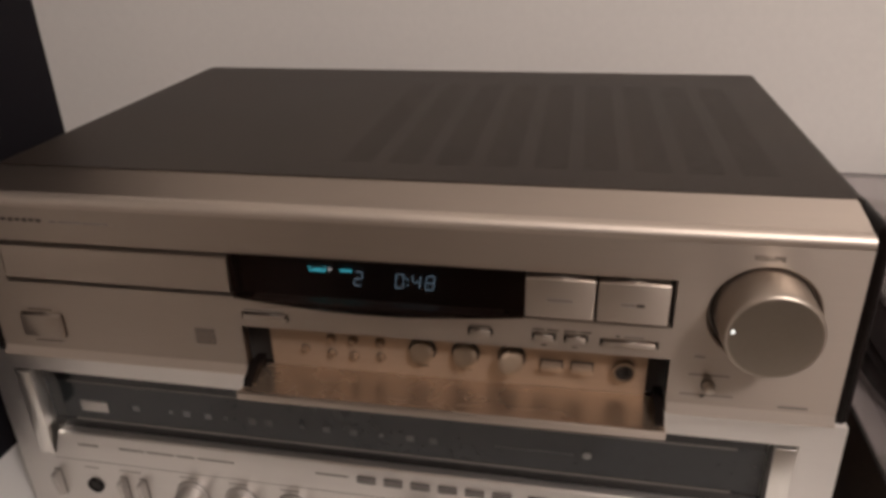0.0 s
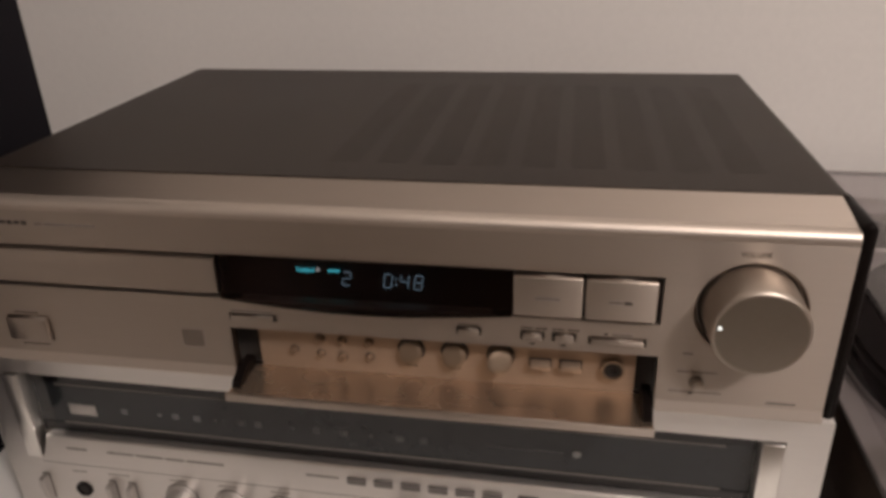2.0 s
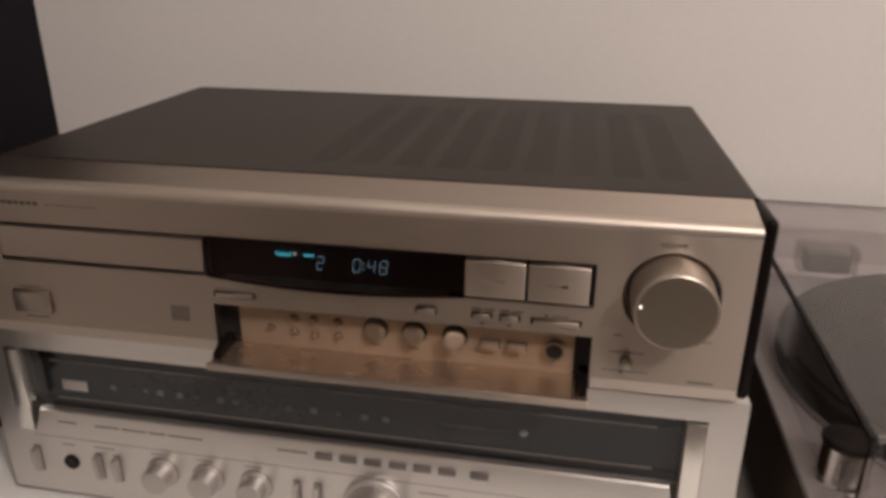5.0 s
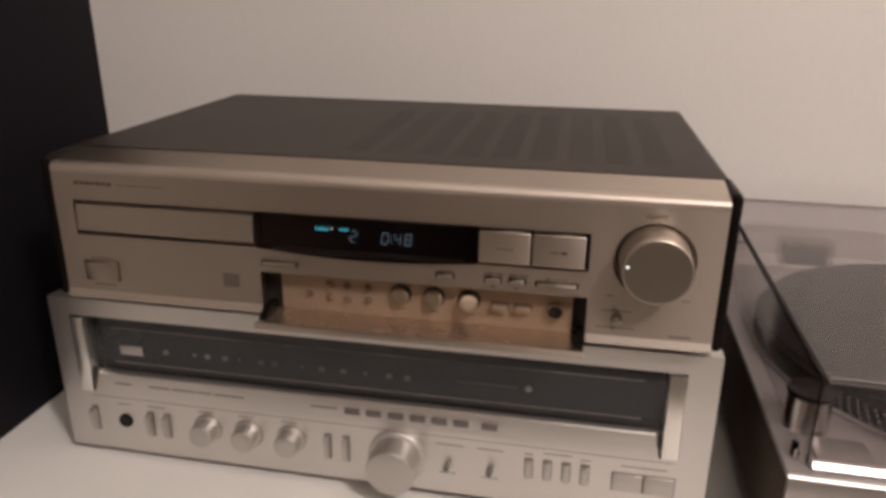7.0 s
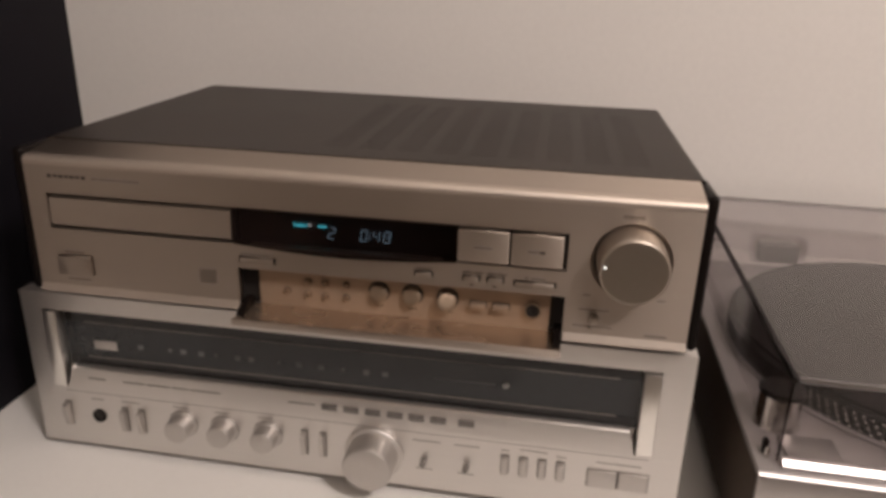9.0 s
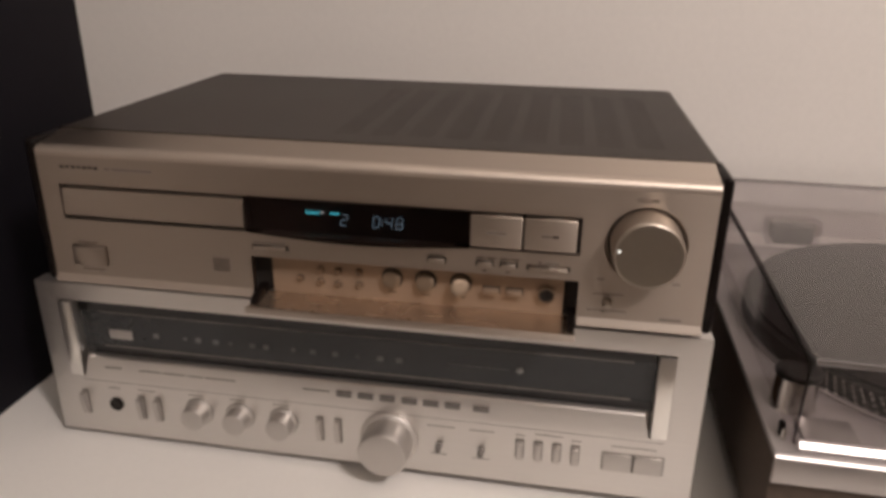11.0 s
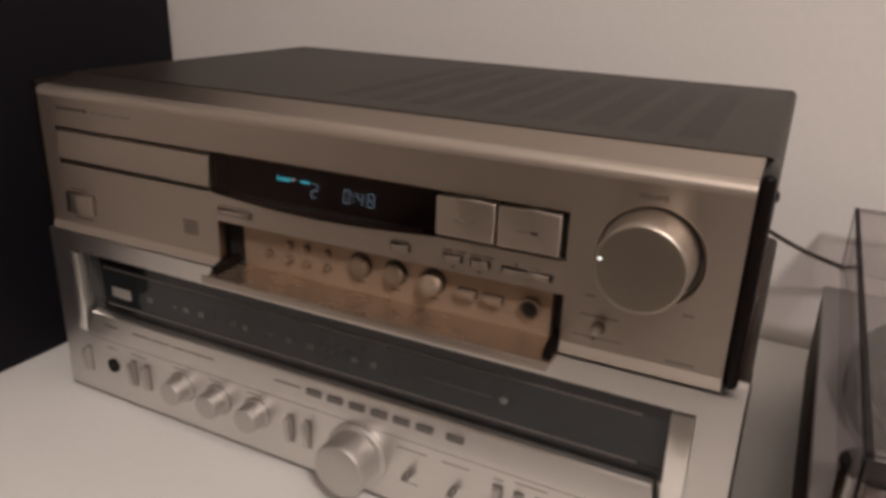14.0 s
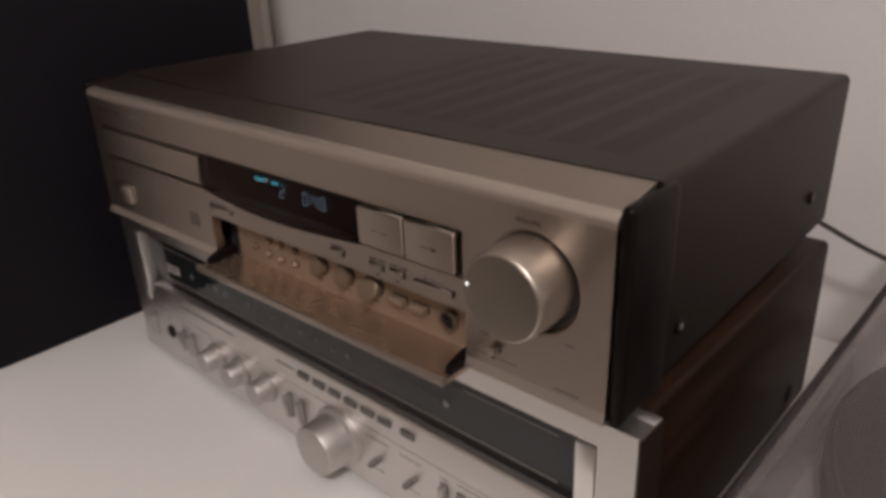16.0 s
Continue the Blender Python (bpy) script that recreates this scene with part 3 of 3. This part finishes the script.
mark(0.3735, 0.3750, -0.0860, -0.0848)
lettering("volume_lettering", "VOLUME", 0.0033, 0.3935, -0.0001, -0.0120, PRINT, cd, "small grey lettering")
mark(0.3685, 0.3730, -0.0640, -0.0632, material=PRINT_GREY)
mark(0.4130, 0.4180, -0.0640, -0.0632, material=PRINT_GREY)

# volume knob
part("knob_gap", ring(DX, DZ, 0.0185, 0.0223, 0.0030, 0.0044), MATT_BLACK, cd, "dark gap round the knob")
vol = part("volume_knob", turned(KX, KZ, [(0.0210, 0.004), (0.0210, -0.004), (0.0206, -0.0185), (0.0203, -0.0205), (0.0196, -0.0217), (0.0190, -0.0220), (0.0186, -0.0219)], 72),
           CHAMPAGNE_TURNED, cd, "large turned aluminium volume knob")
part("knob_face", turned(KX, KZ, [(0.0184, -0.0210), (0.0184, -0.0221), (0.0140, -0.0223), (0.006, -0.0224)], 72), KNOB_FACE, vol, "darker spun face of the knob")
part("indicator_light", turned(KX - 0.0170, KZ + 0.0022, [(0.0009, -0.0215), (0.0009, -0.0225), (0.0006, -0.0228)], 16), WHITE_DOT, vol, "white glowing dot")
kn = part("selector_knob", turned(0.3762, -0.0790, [(0.0027, 0.002), (0.0027, -0.0038), (0.0022, -0.0048), (0.0010, -0.0051)], 24), CHAMPAGNE_TURNED, cd)
part("dark_ring", ring(0.3762, -0.0792, 0.0026, 0.0032, -0.0002, 0.001, 32), PRINT, kn)

# control recess behind the folded-down flap
part("recess_panel", box(0.1540, 0.3495, 0.0120, 0.0150, -0.0962, -0.0630), GOLD_PANEL, cd, "bronze gold control panel in the recess")
for x0, x1 in ((0.1400, 0.1540), (0.3495, 0.3630)):
    part("recess_cheek", box(x0, x1, 0.0150, 0.0200, -0.0965, -0.0620), MATT_BLACK, cd)
part("recess_roof", box(0.1400, 0.3630, 0.0062, 0.0195, -0.0650, -0.0625), MATT_BLACK, cd)
flap = part("flap", prism([(-0.0150, -0.0962), (-0.0158, -0.0992), (-0.0145, -0.1000), (0.0119, -0.0992), (0.0119, -0.0962), (-0.0125, -0.0972)], "x", 0.1452, 0.3574), FLAP_GOLD, cd, "flap folded open below the controls")
part("edge_strip", box(0.1450, 0.3576, -0.0174, -0.0158, -0.1000, -0.0954, 0.0005), CHAMPAGNE, flap, "champagne aluminium edge of the flap")
for x0, x1 in ((0.1456, 0.1504), (0.3526, 0.3572)):
    part("hinge_arm", prism([(-0.010, -0.0970), (-0.0085, -0.0935), (0.001, -0.0905), (0.0115, -0.0900), (0.0115, -0.0970)], "x", x0, x1), GLOSS_BLACK, flap, "black hinge arm")
for x, z in ((0.1735, -0.0845), (0.1880, -0.0862), (0.2000, -0.0870), (0.2145, -0.0862), (0.1880, -0.0772), (0.2000, -0.0772), (0.2145, -0.0772)):
    part("small_button", turned(x, z, [(0.0021, 0.013), (0.0021, 0.0098), (0.0016, 0.0090)], 20), FLAP_GOLD, cd)
    part("button_ring", ring(x, z, 0.0021, 0.0026, 0.0118, 0.0125, 24), PRINT, cd)
# short tone knob barrels, faces slanted so that the third catches the lamp
for x, turn, slant, out in ((0.2370, 110, 0.20, 0.0), (0.2595, 95, 0.25, 0.0), (0.2830, 52, 0.50, 0.0018)):
    bm = turned(x, -0.0800, [(0.0062, 0.013), (0.0062, 0.0086 - out), (0.0060, 0.0078 - out), (0.0054, 0.0074 - out), (0.0030, 0.0073 - out)], 40)
    ct, sn = math.cos(radians(turn)), math.sin(radians(turn))
    for v in bm.verts:
        if v.co.y < 0.012:
            v.co.y += slant * ((v.co.x - x) * ct + (v.co.z + 0.0800) * sn)
    kb = part("tone_knob", bm, KNOB_GOLD, cd, "small bronze tone knob with a slanted face")
    # flush dark ring painted as the shade in the recess round the knob
    part("dark_ring", ring(x, -0.0796, 0.0062, 0.0072, 0.0114, 0.0125, 40), PRINT, kb)
for x in (0.3030, 0.3180):
    part("slide_key", box(x - 0.0050, x + 0.0050, 0.0068, 0.0130, -0.0840, -0.0800, 0.0006), GOLD_PANEL, cd)
    part("key_gap", box(x - 0.0056, x + 0.0056, 0.0114, 0.0125, -0.0845, -0.0796), PRINT, cd)
ph = part("headphone_socket", ring(0.3385, -0.0822, 0.0046, 0.0057, 0.0085, 0.0125, 40), KNOB_GOLD, cd, "round dark bronze headphone socket")

part("socket_hole", turned(0.3385, -0.0822, [(0.0047, 0.0120), (0.0047, 0.0100), (0.0040, 0.0095), (0.0022, 0.0095), (0.0020, 0.0110)], 24), MATT_BLACK, ph)
for x0, x1 in ((0.2340, 0.2400), (0.2565, 0.2625), (0.2800, 0.2860)):
    mark(x0, x1, -0.0900, -0.0893, cd, PRINT, 0.012)

# ---- vintage stereo receiver ----
FY = 0.017
st = thing("stereo_receiver", "vintage silver stereo receiver in a dark walnut case", "receiver", (0.207, 0.15, TABLE))
WIN = (-0.0170, 0.4258, -0.1862, -0.1215)
shell = plate([-0.033, WIN[0], WIN[1], 0.4457], [-0.2360, WIN[2], WIN[3], -0.1078],
              lambda x, z: WIN[0] < x < WIN[1] and WIN[2] < z < WIN[3], FY, 0.030)
face = part("front_panel", shell, SILVER, st, "brushed silver aluminium front panel")
part("front_shell", box(-0.033, 0.4457, 0.0302, 0.0400, -0.2355, -0.1090, 0.0012), SILVER, st)
# thin dark plates added over the silver sides to paint their dark reflection
for x0, x1 in ((-0.0338, -0.0331), (0.4458, 0.4465)):
    part("side_dark_plate", box(x0, x1, 0.0185, 0.0398, -0.2350, -0.1102), DARK_SIDE, st, "thin dark plate painting the shell side's dark reflection")
case = part("walnut_case", box(-0.0280, 0.4400, 0.0405, 0.2950, -0.2340, -0.1100, 0.0045, 4), WOOD, st, "dark glossy walnut veneered case")
for i in range(12):
    for x0, x1 in ((-0.005, 0.06), (0.340, 0.405)):
        part("vent_slot", box(x0, x1, 0.075 + 0.017 * i, 0.081 + 0.017 * i, -0.1102, -0.1095), MATT_BLACK, case)
for x, y in ((0.0, 0.06), (0.415, 0.06), (0.0, 0.27), (0.415, 0.27)):
    part("foot", upright(x, y, [(0.014, TABLE), (0.016, TABLE + 0.003), (0.016, -0.2335)], 28), MATT_BLACK, st)
for y in (0.075, 0.255):
    bm = upright(0, 0, [(0.0050, -0.001), (0.0050, 0.0005), (0.0038, 0.0012)], 20)
    for v in bm.verts:
        v.co = (0.4400 + v.co.z, y + v.co.x, -0.2150 + v.co.y * 1.3)
    part("case_screw", bm, MATT_BLACK, case)
# dial behind glass
dial = part("dial_glass", box(WIN[0] + 0.0002, WIN[1] - 0.0002, 0.0255, 0.0295, -0.1700, WIN[3] - 0.0002), DIAL, st, "dark tuning dial behind glass")
part("dial_band", box(WIN[0] + 0.001, WIN[1] - 0.001, 0.0250, 0.0260, -0.1330, WIN[3] - 0.0004), DIAL_BAND, dial)
part("dial_band", box(WIN[0] + 0.001, WIN[1] - 0.001, 0.0250, 0.0260, -0.1700, -0.1628), DIAL_BAND, dial)
for z in (-0.1334, -0.1622):
    part("dial_line", box(0.010, 0.400, 0.0246, 0.0258, z - 0.0004, z + 0.0004), PRINT_GREY, dial)
part("maker_plate", box(0.0155, 0.0340, 0.0249, 0.0258, -0.1555, -0.1479, 0.0002), SILVER_TURNED, dial, "small grey maker's plate")
for k, x in enumerate((0.0535, 0.077, 0.0875, 0.1015, 0.113, 0.1300, 0.1405, 0.1615, 0.1765, 0.193, 0.2095, 0.2265, 0.2400)):
    s = 0.0022 if k % 3 != 1 else 0.0013
    part("dial_figure", box(x - s, x + s, 0.02535, 0.0258, -0.1500 - s, -0.1500 + s * 0.8), PALE_PRINT, dial, "", 0)
part("dial_figure", box(0.275, 0.318, 0.02535, 0.0258, -0.1492, -0.1484), PALE_PRINT, dial, "", 0)
part("tuning_lamp", turned(0.3250, -0.1485, [(0.0024, 0.0258), (0.0024, 0.0250), (0.0018, 0.0247)], 20), PALE_DOT, dial, "small pale tuning lamp")
for x0, x1 in ((WIN[0] + 0.0003, -0.0062), (0.4148, WIN[1] - 0.0003)):
    part("pillar", box(x0, x1, 0.0158, 0.0297, -0.1856, -0.1232, 0.0006), PILLAR, st, "bright silver pillar beside the dial")
ledge_pts = [(0.0252, -0.1694), (0.0200, -0.1692), (0.0188, -0.1701), (0.0158, -0.1850), (0.0158, -0.1858), (0.0290, -0.1858), (0.0290, -0.1694)]
ledge_bm = prism(ledge_pts, "x", -0.0048, 0.4136)
for v in ledge_bm.verts:  # the ends lean inwards
    v.co.x += (0.0034 if v.co.x < 0.2 else -0.0034) * max(0.0, (v.co.z + 0.1858) / 0.0158)
ledge = part("ledge", ledge_bm, SILVER, st, "sloping silver ledge below the dial")


def on_ledge(z):
    return 0.0188 + (z + 0.1706) * (0.0030 / 0.0144)


for x in (0.2010, 0.2170, 0.2330, 0.2490, 0.2645, 0.2800, 0.3000):
    y = on_ledge(-0.1770)
    part("preset_button", box(x - 0.0056, x + 0.0056, y - 0.0016, y + 0.004, -0.1796, -0.1753, 0.0005), BUTTON_GREY, ledge, "small dark grey push button")
for x0, x1 in ((0.012, 0.026), (0.0405, 0.058), (0.060, 0.078), (0.080, 0.092), (0.094, 0.118), (0.170, 0.190)):
    y = on_ledge(-0.1770)
    part("marking", box(x0, x1, y - 0.00025, y + 0.002, -0.1774, -0.1764), PRINT_GREY, ledge, "", 0)
part("panel_line", box(-0.008, 0.424, FY - 0.00006, FY + 0.001, -0.1895, -0.1890), PRINT_GREY, face)


def lever(x, z0, z1):
    lv = part("lever", prism([(FY + 0.001, z0), (FY - 0.0040, z0 + 0.0008), (FY - 0.0062, z1 - 0.0045), (FY - 0.0060, z1 - 0.0012), (FY - 0.0045, z1), (FY + 0.001, z1)], "x", x - 0.0017, x + 0.0017), SILVER_TURNED, st, "small silver lever")
    part("lever_slot", box(x - 0.0025, x + 0.0027, FY - 0.0002, FY + 0.0006, z0 - 0.0008, z1 + 0.0012), PRINT_GREY, lv)


for x in (-0.0085, 0.0388, 0.0525, 0.1815, 0.1955):
    lever(x, -0.2190, -0.2000)
jk = part("headphone_socket", ring(0.0170, -0.2090, 0.0040, 0.0055, FY - 0.0012, FY + 0.001, 32), GLOSS_BLACK, st, "black round headphone socket")
part("socket_hole", turned(0.0170, -0.2090, [(0.0042, FY + 0.0006), (0.0042, FY - 0.0004)], 24), MATT_BLACK, jk)


def dial_knob(name, x, z, r, out, label):
    p = [(r * 1.18, FY + 0.001), (r * 1.18, FY - out * 0.12), (r * 1.10, FY - out * 0.18), (r * 1.02, FY - out * 0.20), (r * 0.98, FY - out * 0.90), (r * 0.93, FY - out * 0.97), (r * 0.85, FY - out), (r * 0.3, FY - out)]
    k = part(name, turned(x, z, p, 56), SILVER_TURNED, st, label)
    return k


for x in (0.0850, 0.1180, 0.1520):
    k = dial_knob("tone_knob", x + 0.0010, -0.2071, 0.0093, 0.0130, "turned silver control knob")
    # dark ring added as the shade arc round the knob
    part("dark_ring", ring(x + 0.0010, -0.2070, 0.0108, 0.0114, FY - 0.0004, FY + 0.001, 40), PRINT_GREY, k)
    part("marking", box(x - 0.006, x + 0.006, FY - 0.00006, FY + 0.001, -0.1935, -0.1927), PRINT_GREY, face, "", 0)
dial_knob("tuning_knob", 0.2340, -0.2102, 0.0181, 0.0235, "large turned silver tuning knob")
for x in (0.2705, 0.3010):
    tg = part("toggle", turned(x, -0.2120, [(0.0024, FY + 0.001), (0.0022, FY - 0.006), (0.0014, FY - 0.0072)], 20), BUTTON_GREY, st, "small dark toggle")
    part("marking", box(x - 0.006, x + 0.006, FY - 0.00006, FY + 0.001, -0.2195, -0.2188), PRINT_GREY, face, "", 0)
for x in (0.3280, 0.3408, 0.3536, 0.3662):
    kb = part("slide_key", box(x - 0.0024, x + 0.0024, FY - 0.0045, FY + 0.001, -0.2132, -0.2000, 0.0009), SILVER_TURNED, st, "slim upright push key")
    part("key_slot", box(x - 0.0031, x + 0.0031, FY - 0.0002, FY + 0.0006, -0.2139, -0.1984), PRINT_GREY, kb)
for x0, x1 in ((0.3850, 0.4045), (0.4058, 0.4250)):
    kb = part("square_key", box(x0, x1, FY - 0.0022, FY + 0.001, -0.2152, -0.2015, 0.0008), SILVER_TURNED, st, "square silver push key")
part("key_surround", box(0.3843, 0.4258, FY - 0.0002, FY + 0.0006, -0.2157, -0.2008), PRINT_GREY, st)
for x0, x1, z in ((0.012, 0.022, -0.195), (0.037, 0.052, -0.1945), (0.262, 0.282, -0.196), (0.292, 0.310, -0.196), (0.325, 0.331, -0.1955), (0.338, 0.357, -0.1935), (0.363, 0.370, -0.1955), (0.390, 0.420, -0.1960)):
    part("marking", box(x0, x1, FY - 0.00006, FY + 0.001, z, z + 0.0008), PRINT_GREY, face, "", 0)

# a little askew under the disc receiver, stretched to fit the camera's view
st.rotation_euler = (0, radians(-0.55), radians(-1.3))
st.location.x += 0.0018
st.scale.x = 1.010
st.location.y -= 0.001
st.location.z += 0.0010

# ---- loudspeaker ----
sp = thing("loudspeaker", "tall black vinyl loudspeaker cabinet on the table", "loudspeaker", (-0.24, 0.06, TABLE))
part("cabinet", box(-0.370, -0.1030, -0.085, 0.224, TABLE, 0.36, 0.002), SPEAKER_BLACK, sp)
part("grille", box(-0.363, -0.110, -0.103, -0.0852, TABLE + 0.012, 0.350, 0.004, 3), MATT_BLACK, sp, "black cloth grille")

# it leans away from the receivers by a hair
sp.rotation_euler = (0, radians(-0.6), 0)
sp.location.z -= 0.0010

# ---- turntable ----
tt = thing("turntable", "silver grey direct-drive turntable under a closed clear dust cover", "turntable", (0.705, 0.15, TABLE))
part("plinth", box(0.479, 0.932, -0.0350, 0.325, -0.1560, -0.1515, 0.0016, 3), DECK_GREY, tt, "grey cast aluminium deck plate")
part("front_edge", prism([(-0.0352, -0.1525), (-0.0362, -0.1522), (-0.0378, -0.1535), (-0.0384, -0.1560), (-0.0384, -0.1705), (-0.0375, -0.1716), (-0.0352, -0.1716)], "x", 0.4795, 0.9315), DECK_EDGE, tt, "bright silver front edge")
part("rubber_base", box(0.4796, 0.9314, -0.0345, 0.3245, -0.2280, -0.1562, 0.003), DECK_RUBBER, tt, "dark rubber base")
for x, y in ((0.525, 0.015), (0.885, 0.015), (0.525, 0.28), (0.885, 0.28)):
    part("foot", upright(x, y, [(0.026, TABLE), (0.028, TABLE + 0.004), (0.028, -0.2285)], 32), DECK_RUBBER, tt)
PX, PY = 0.6530, 0.1385
pl = part("platter", upright(PX, PY, [(0.157, -0.1505), (0.160, -0.1490), (0.160, -0.1345), (0.1575, -0.1330), (0.145, -0.1328)], 128), RECORD, tt, "cast platter with strobe dots")
part("flange", upright(PX, PY, [(0.1585, -0.1512), (0.1625, -0.1510), (0.1627, -0.1498), (0.1604, -0.1484), (0.1580, -0.1484)], 128), DECK_GREY, pl, "bright lower rim of the platter")
# strobe dots on the rim's front arc only, left out where shade hides them
dots = bmesh.new()
for row, (z, count) in enumerate(((-0.1470, 150), (-0.1435, 156), (-0.1400, 162), (-0.1367, 168))):
    for i in range(count):
        a = 2 * math.pi * (i + 0.5 * row) / count
        if not radians(212) < a < radians(345):
            continue
        ca, sa = math.cos(a), math.sin(a)
        v = []
        for da, dz in ((-0.0016, 0), (0, -0.0012), (0.0016, 0), (0, 0.0012)):
            v.append(dots.verts.new((PX + 0.1604 * ca - da * sa, PY + 0.1604 * sa + da * ca, z + dz)))
        top = dots.verts.new((PX + 0.1613 * ca, PY + 0.1613 * sa, z))
        for k in range(4):
            dots.faces.new((v[k], v[(k + 1) % 4], top))
tagged(part("strobe_dots", dots, STEEL, pl, "rows of bright strobe dots"), kind="stuff")
part("rim_band", upright(PX, PY, [(0.1602, -0.1486), (0.1602, -0.1348)], 128), RECORD, pl)
part("slipmat", upright(PX, PY, [(0.1562, -0.1329), (0.1568, -0.1315), (0.1562, -0.1300), (0.02, -0.1298)], 96), RECORD, tt, "dark round slipmat")
part("spindle", upright(PX, PY, [(0.0036, -0.130), (0.0036, -0.118), (0.002, -0.116)], 20), STEEL, tt)
SX, SY = 0.5020, 0.0215
sw = part("power_switch", upright(SX, SY, [(0.0146, -0.1515), (0.0136, -0.1495), (0.0134, -0.1290), (0.0132, -0.1280)], 40), STEEL, tt, "round silver power switch with dark cap")
part("cap", upright(SX, SY, [(0.0132, -0.1290), (0.0142, -0.1286), (0.0145, -0.1272), (0.0142, -0.1258), (0.0128, -0.1252), (0.0120, -0.1258), (0.006, -0.1260)], 40), GLOSS_BLACK, sw)
part("start_button", box(0.4985, 0.5315, -0.0240, 0.0045, -0.1514, -0.1490, 0.0008), START_GREY, tt, "square dark grey start button")
clip = part("cover_stop", box(0.4850, 0.4885, -0.0175, -0.0125, -0.1515, -0.1420, 0.0010), GLOSS_BLACK, tt, "small dark stop beside the cover")
# bright pin added as the white highlight on the stop
part("stop_highlight", upright(0.4868, -0.0205, [(0.0016, -0.1515), (0.0016, -0.1450), (0.0009, -0.1440)], 16), STEEL, clip)
# dust cover: five thin walls, open below
CX0, CX1, CY0, CY1, CZ0, CZ1, TH = 0.4905, 0.9210, -0.0275, 0.3600, -0.1490, -0.0920, 0.003
cv = bmesh.new()
shells = []
for d, dz in ((0.0, 0.0), (TH, TH)):
    corner = [(CX0 + d, CY0 + d), (CX1 - d, CY0 + d), (CX1 - d, CY1 - d), (CX0 + d, CY1 - d)]
    shells.append([[cv.verts.new((*c, CZ0)) for c in corner], [cv.verts.new((*c, CZ1 - dz)) for c in corner]])
for low, high in shells:
    cv.faces.new(high)
    for i in range(4):
        cv.faces.new((low[i], low[(i + 1) % 4], high[(i + 1) % 4], high[i]))
for i in range(4):
    cv.faces.new((shells[0][0][i], shells[0][0][(i + 1) % 4], shells[1][0][(i + 1) % 4], shells[1][0][i]))
bmesh.ops.bevel(cv, geom=[e for e in cv.edges if all(v in shells[0][1] for v in e.verts)], offset=0.0012, segments=2, affect="EDGES")
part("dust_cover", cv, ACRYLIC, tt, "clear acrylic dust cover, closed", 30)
E4 = 0.0002
for x in (CX0, CX1 - TH):
    part("cover_edge", box(x - E4, x + TH + E4, CY0 - E4, CY1 + E4, CZ1 - TH, CZ1 + E4, 0.0006), ACRYLIC_CORNER, tt)
    for y in (CY0, CY1 - TH):
        dx, dy = (0.0, 0.0018) if x == CX0 else (0.0018, 0.0), (0.0, 0.0018) if y == CY0 else (0.0018, 0.0)
        part("cover_edge", box(x - E4 + dx[0], x + TH + E4 - dx[1], y - E4 + dy[0], y + TH + E4 - dy[1], CZ0, CZ1 - TH - E4, 0.0006), ACRYLIC_CORNER, tt)
for y in (CY0, CY1 - TH):
    part("cover_edge", box(CX0 + TH + E4 * 2, CX1 - TH - E4 * 2, y - E4, y + TH + E4, CZ1 - TH, CZ1 + E4, 0.0006), ACRYLIC_EDGE, tt)
# slanted metal strip added to give the highlight along the cover's lower edge
part("cover_edge", prism([(CY0 - 0.0034, CZ0 - 0.0018), (CY0 - 0.0034, CZ0 - 0.0006), (CY0 - 0.0006, CZ0 + 0.0024), (CY0 + TH, CZ0 + 0.0024), (CY0 + TH, CZ0 - 0.0018)], "x", CX0 + TH + E4 * 2, CX1 - TH - E4 * 2), DECK_EDGE, tt, "slanted bright strip added as the highlight on the cover's lower edge")
for x in (0.5735, 0.8375):
    hg = part("hinge", box(x - 0.0175, x + 0.0205, 0.3320, 0.3520, -0.1515, -0.1325, 0.0012), HINGE_GREY, tt, "dark grey cover hinge")
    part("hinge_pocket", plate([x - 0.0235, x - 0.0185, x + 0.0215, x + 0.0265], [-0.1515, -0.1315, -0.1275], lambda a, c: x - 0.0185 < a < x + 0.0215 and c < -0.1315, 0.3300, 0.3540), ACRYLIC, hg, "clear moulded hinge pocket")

# it stands a little askew, turned about its front corner beside the receivers
tt.rotation_euler = (0, 0, radians(-1.2))
tt.location.x += 0.0037
tt.location.y -= 0.0045

# ---- cables behind the receivers ----


def cable(name, label, pts, r):
    cu = bpy.data.curves.new(name, "CURVE")
    cu.dimensions, cu.bevel_depth, cu.bevel_resolution, cu.resolution_u = "3D", r, 3, 10
    s = cu.splines.new("NURBS")
    s.points.add(len(pts) - 1)
    for p, c in zip(s.points, pts):
        p.co = (c[0], c[1], c[2] + TOP, 1)
    s.use_endpoint_u, s.order_u = True, 4
    tmp = bpy.data.objects.new(name, cu)
    scene.collection.objects.link(tmp)
    me = bpy.data.meshes.new_from_object(tmp.evaluated_get(bpy.context.evaluated_depsgraph_get()))
    bpy.data.objects.remove(tmp)
    me.materials.clear()
    me.materials.append(RUBBER)
    me.shade_smooth()
    return tagged(new(name, me), label, "cable")


cable("signal_cable", "thin dark cable hanging between receiver and turntable", [(0.40, 0.284, -0.085), (0.41, 0.31, -0.095), (0.445, 0.33, -0.119), (0.470, 0.335, -0.130), (0.492, 0.345, -0.139), (0.506, 0.372, -0.150), (0.512, 0.388, -0.180), (0.512, 0.390, -0.2405)], 0.0019)
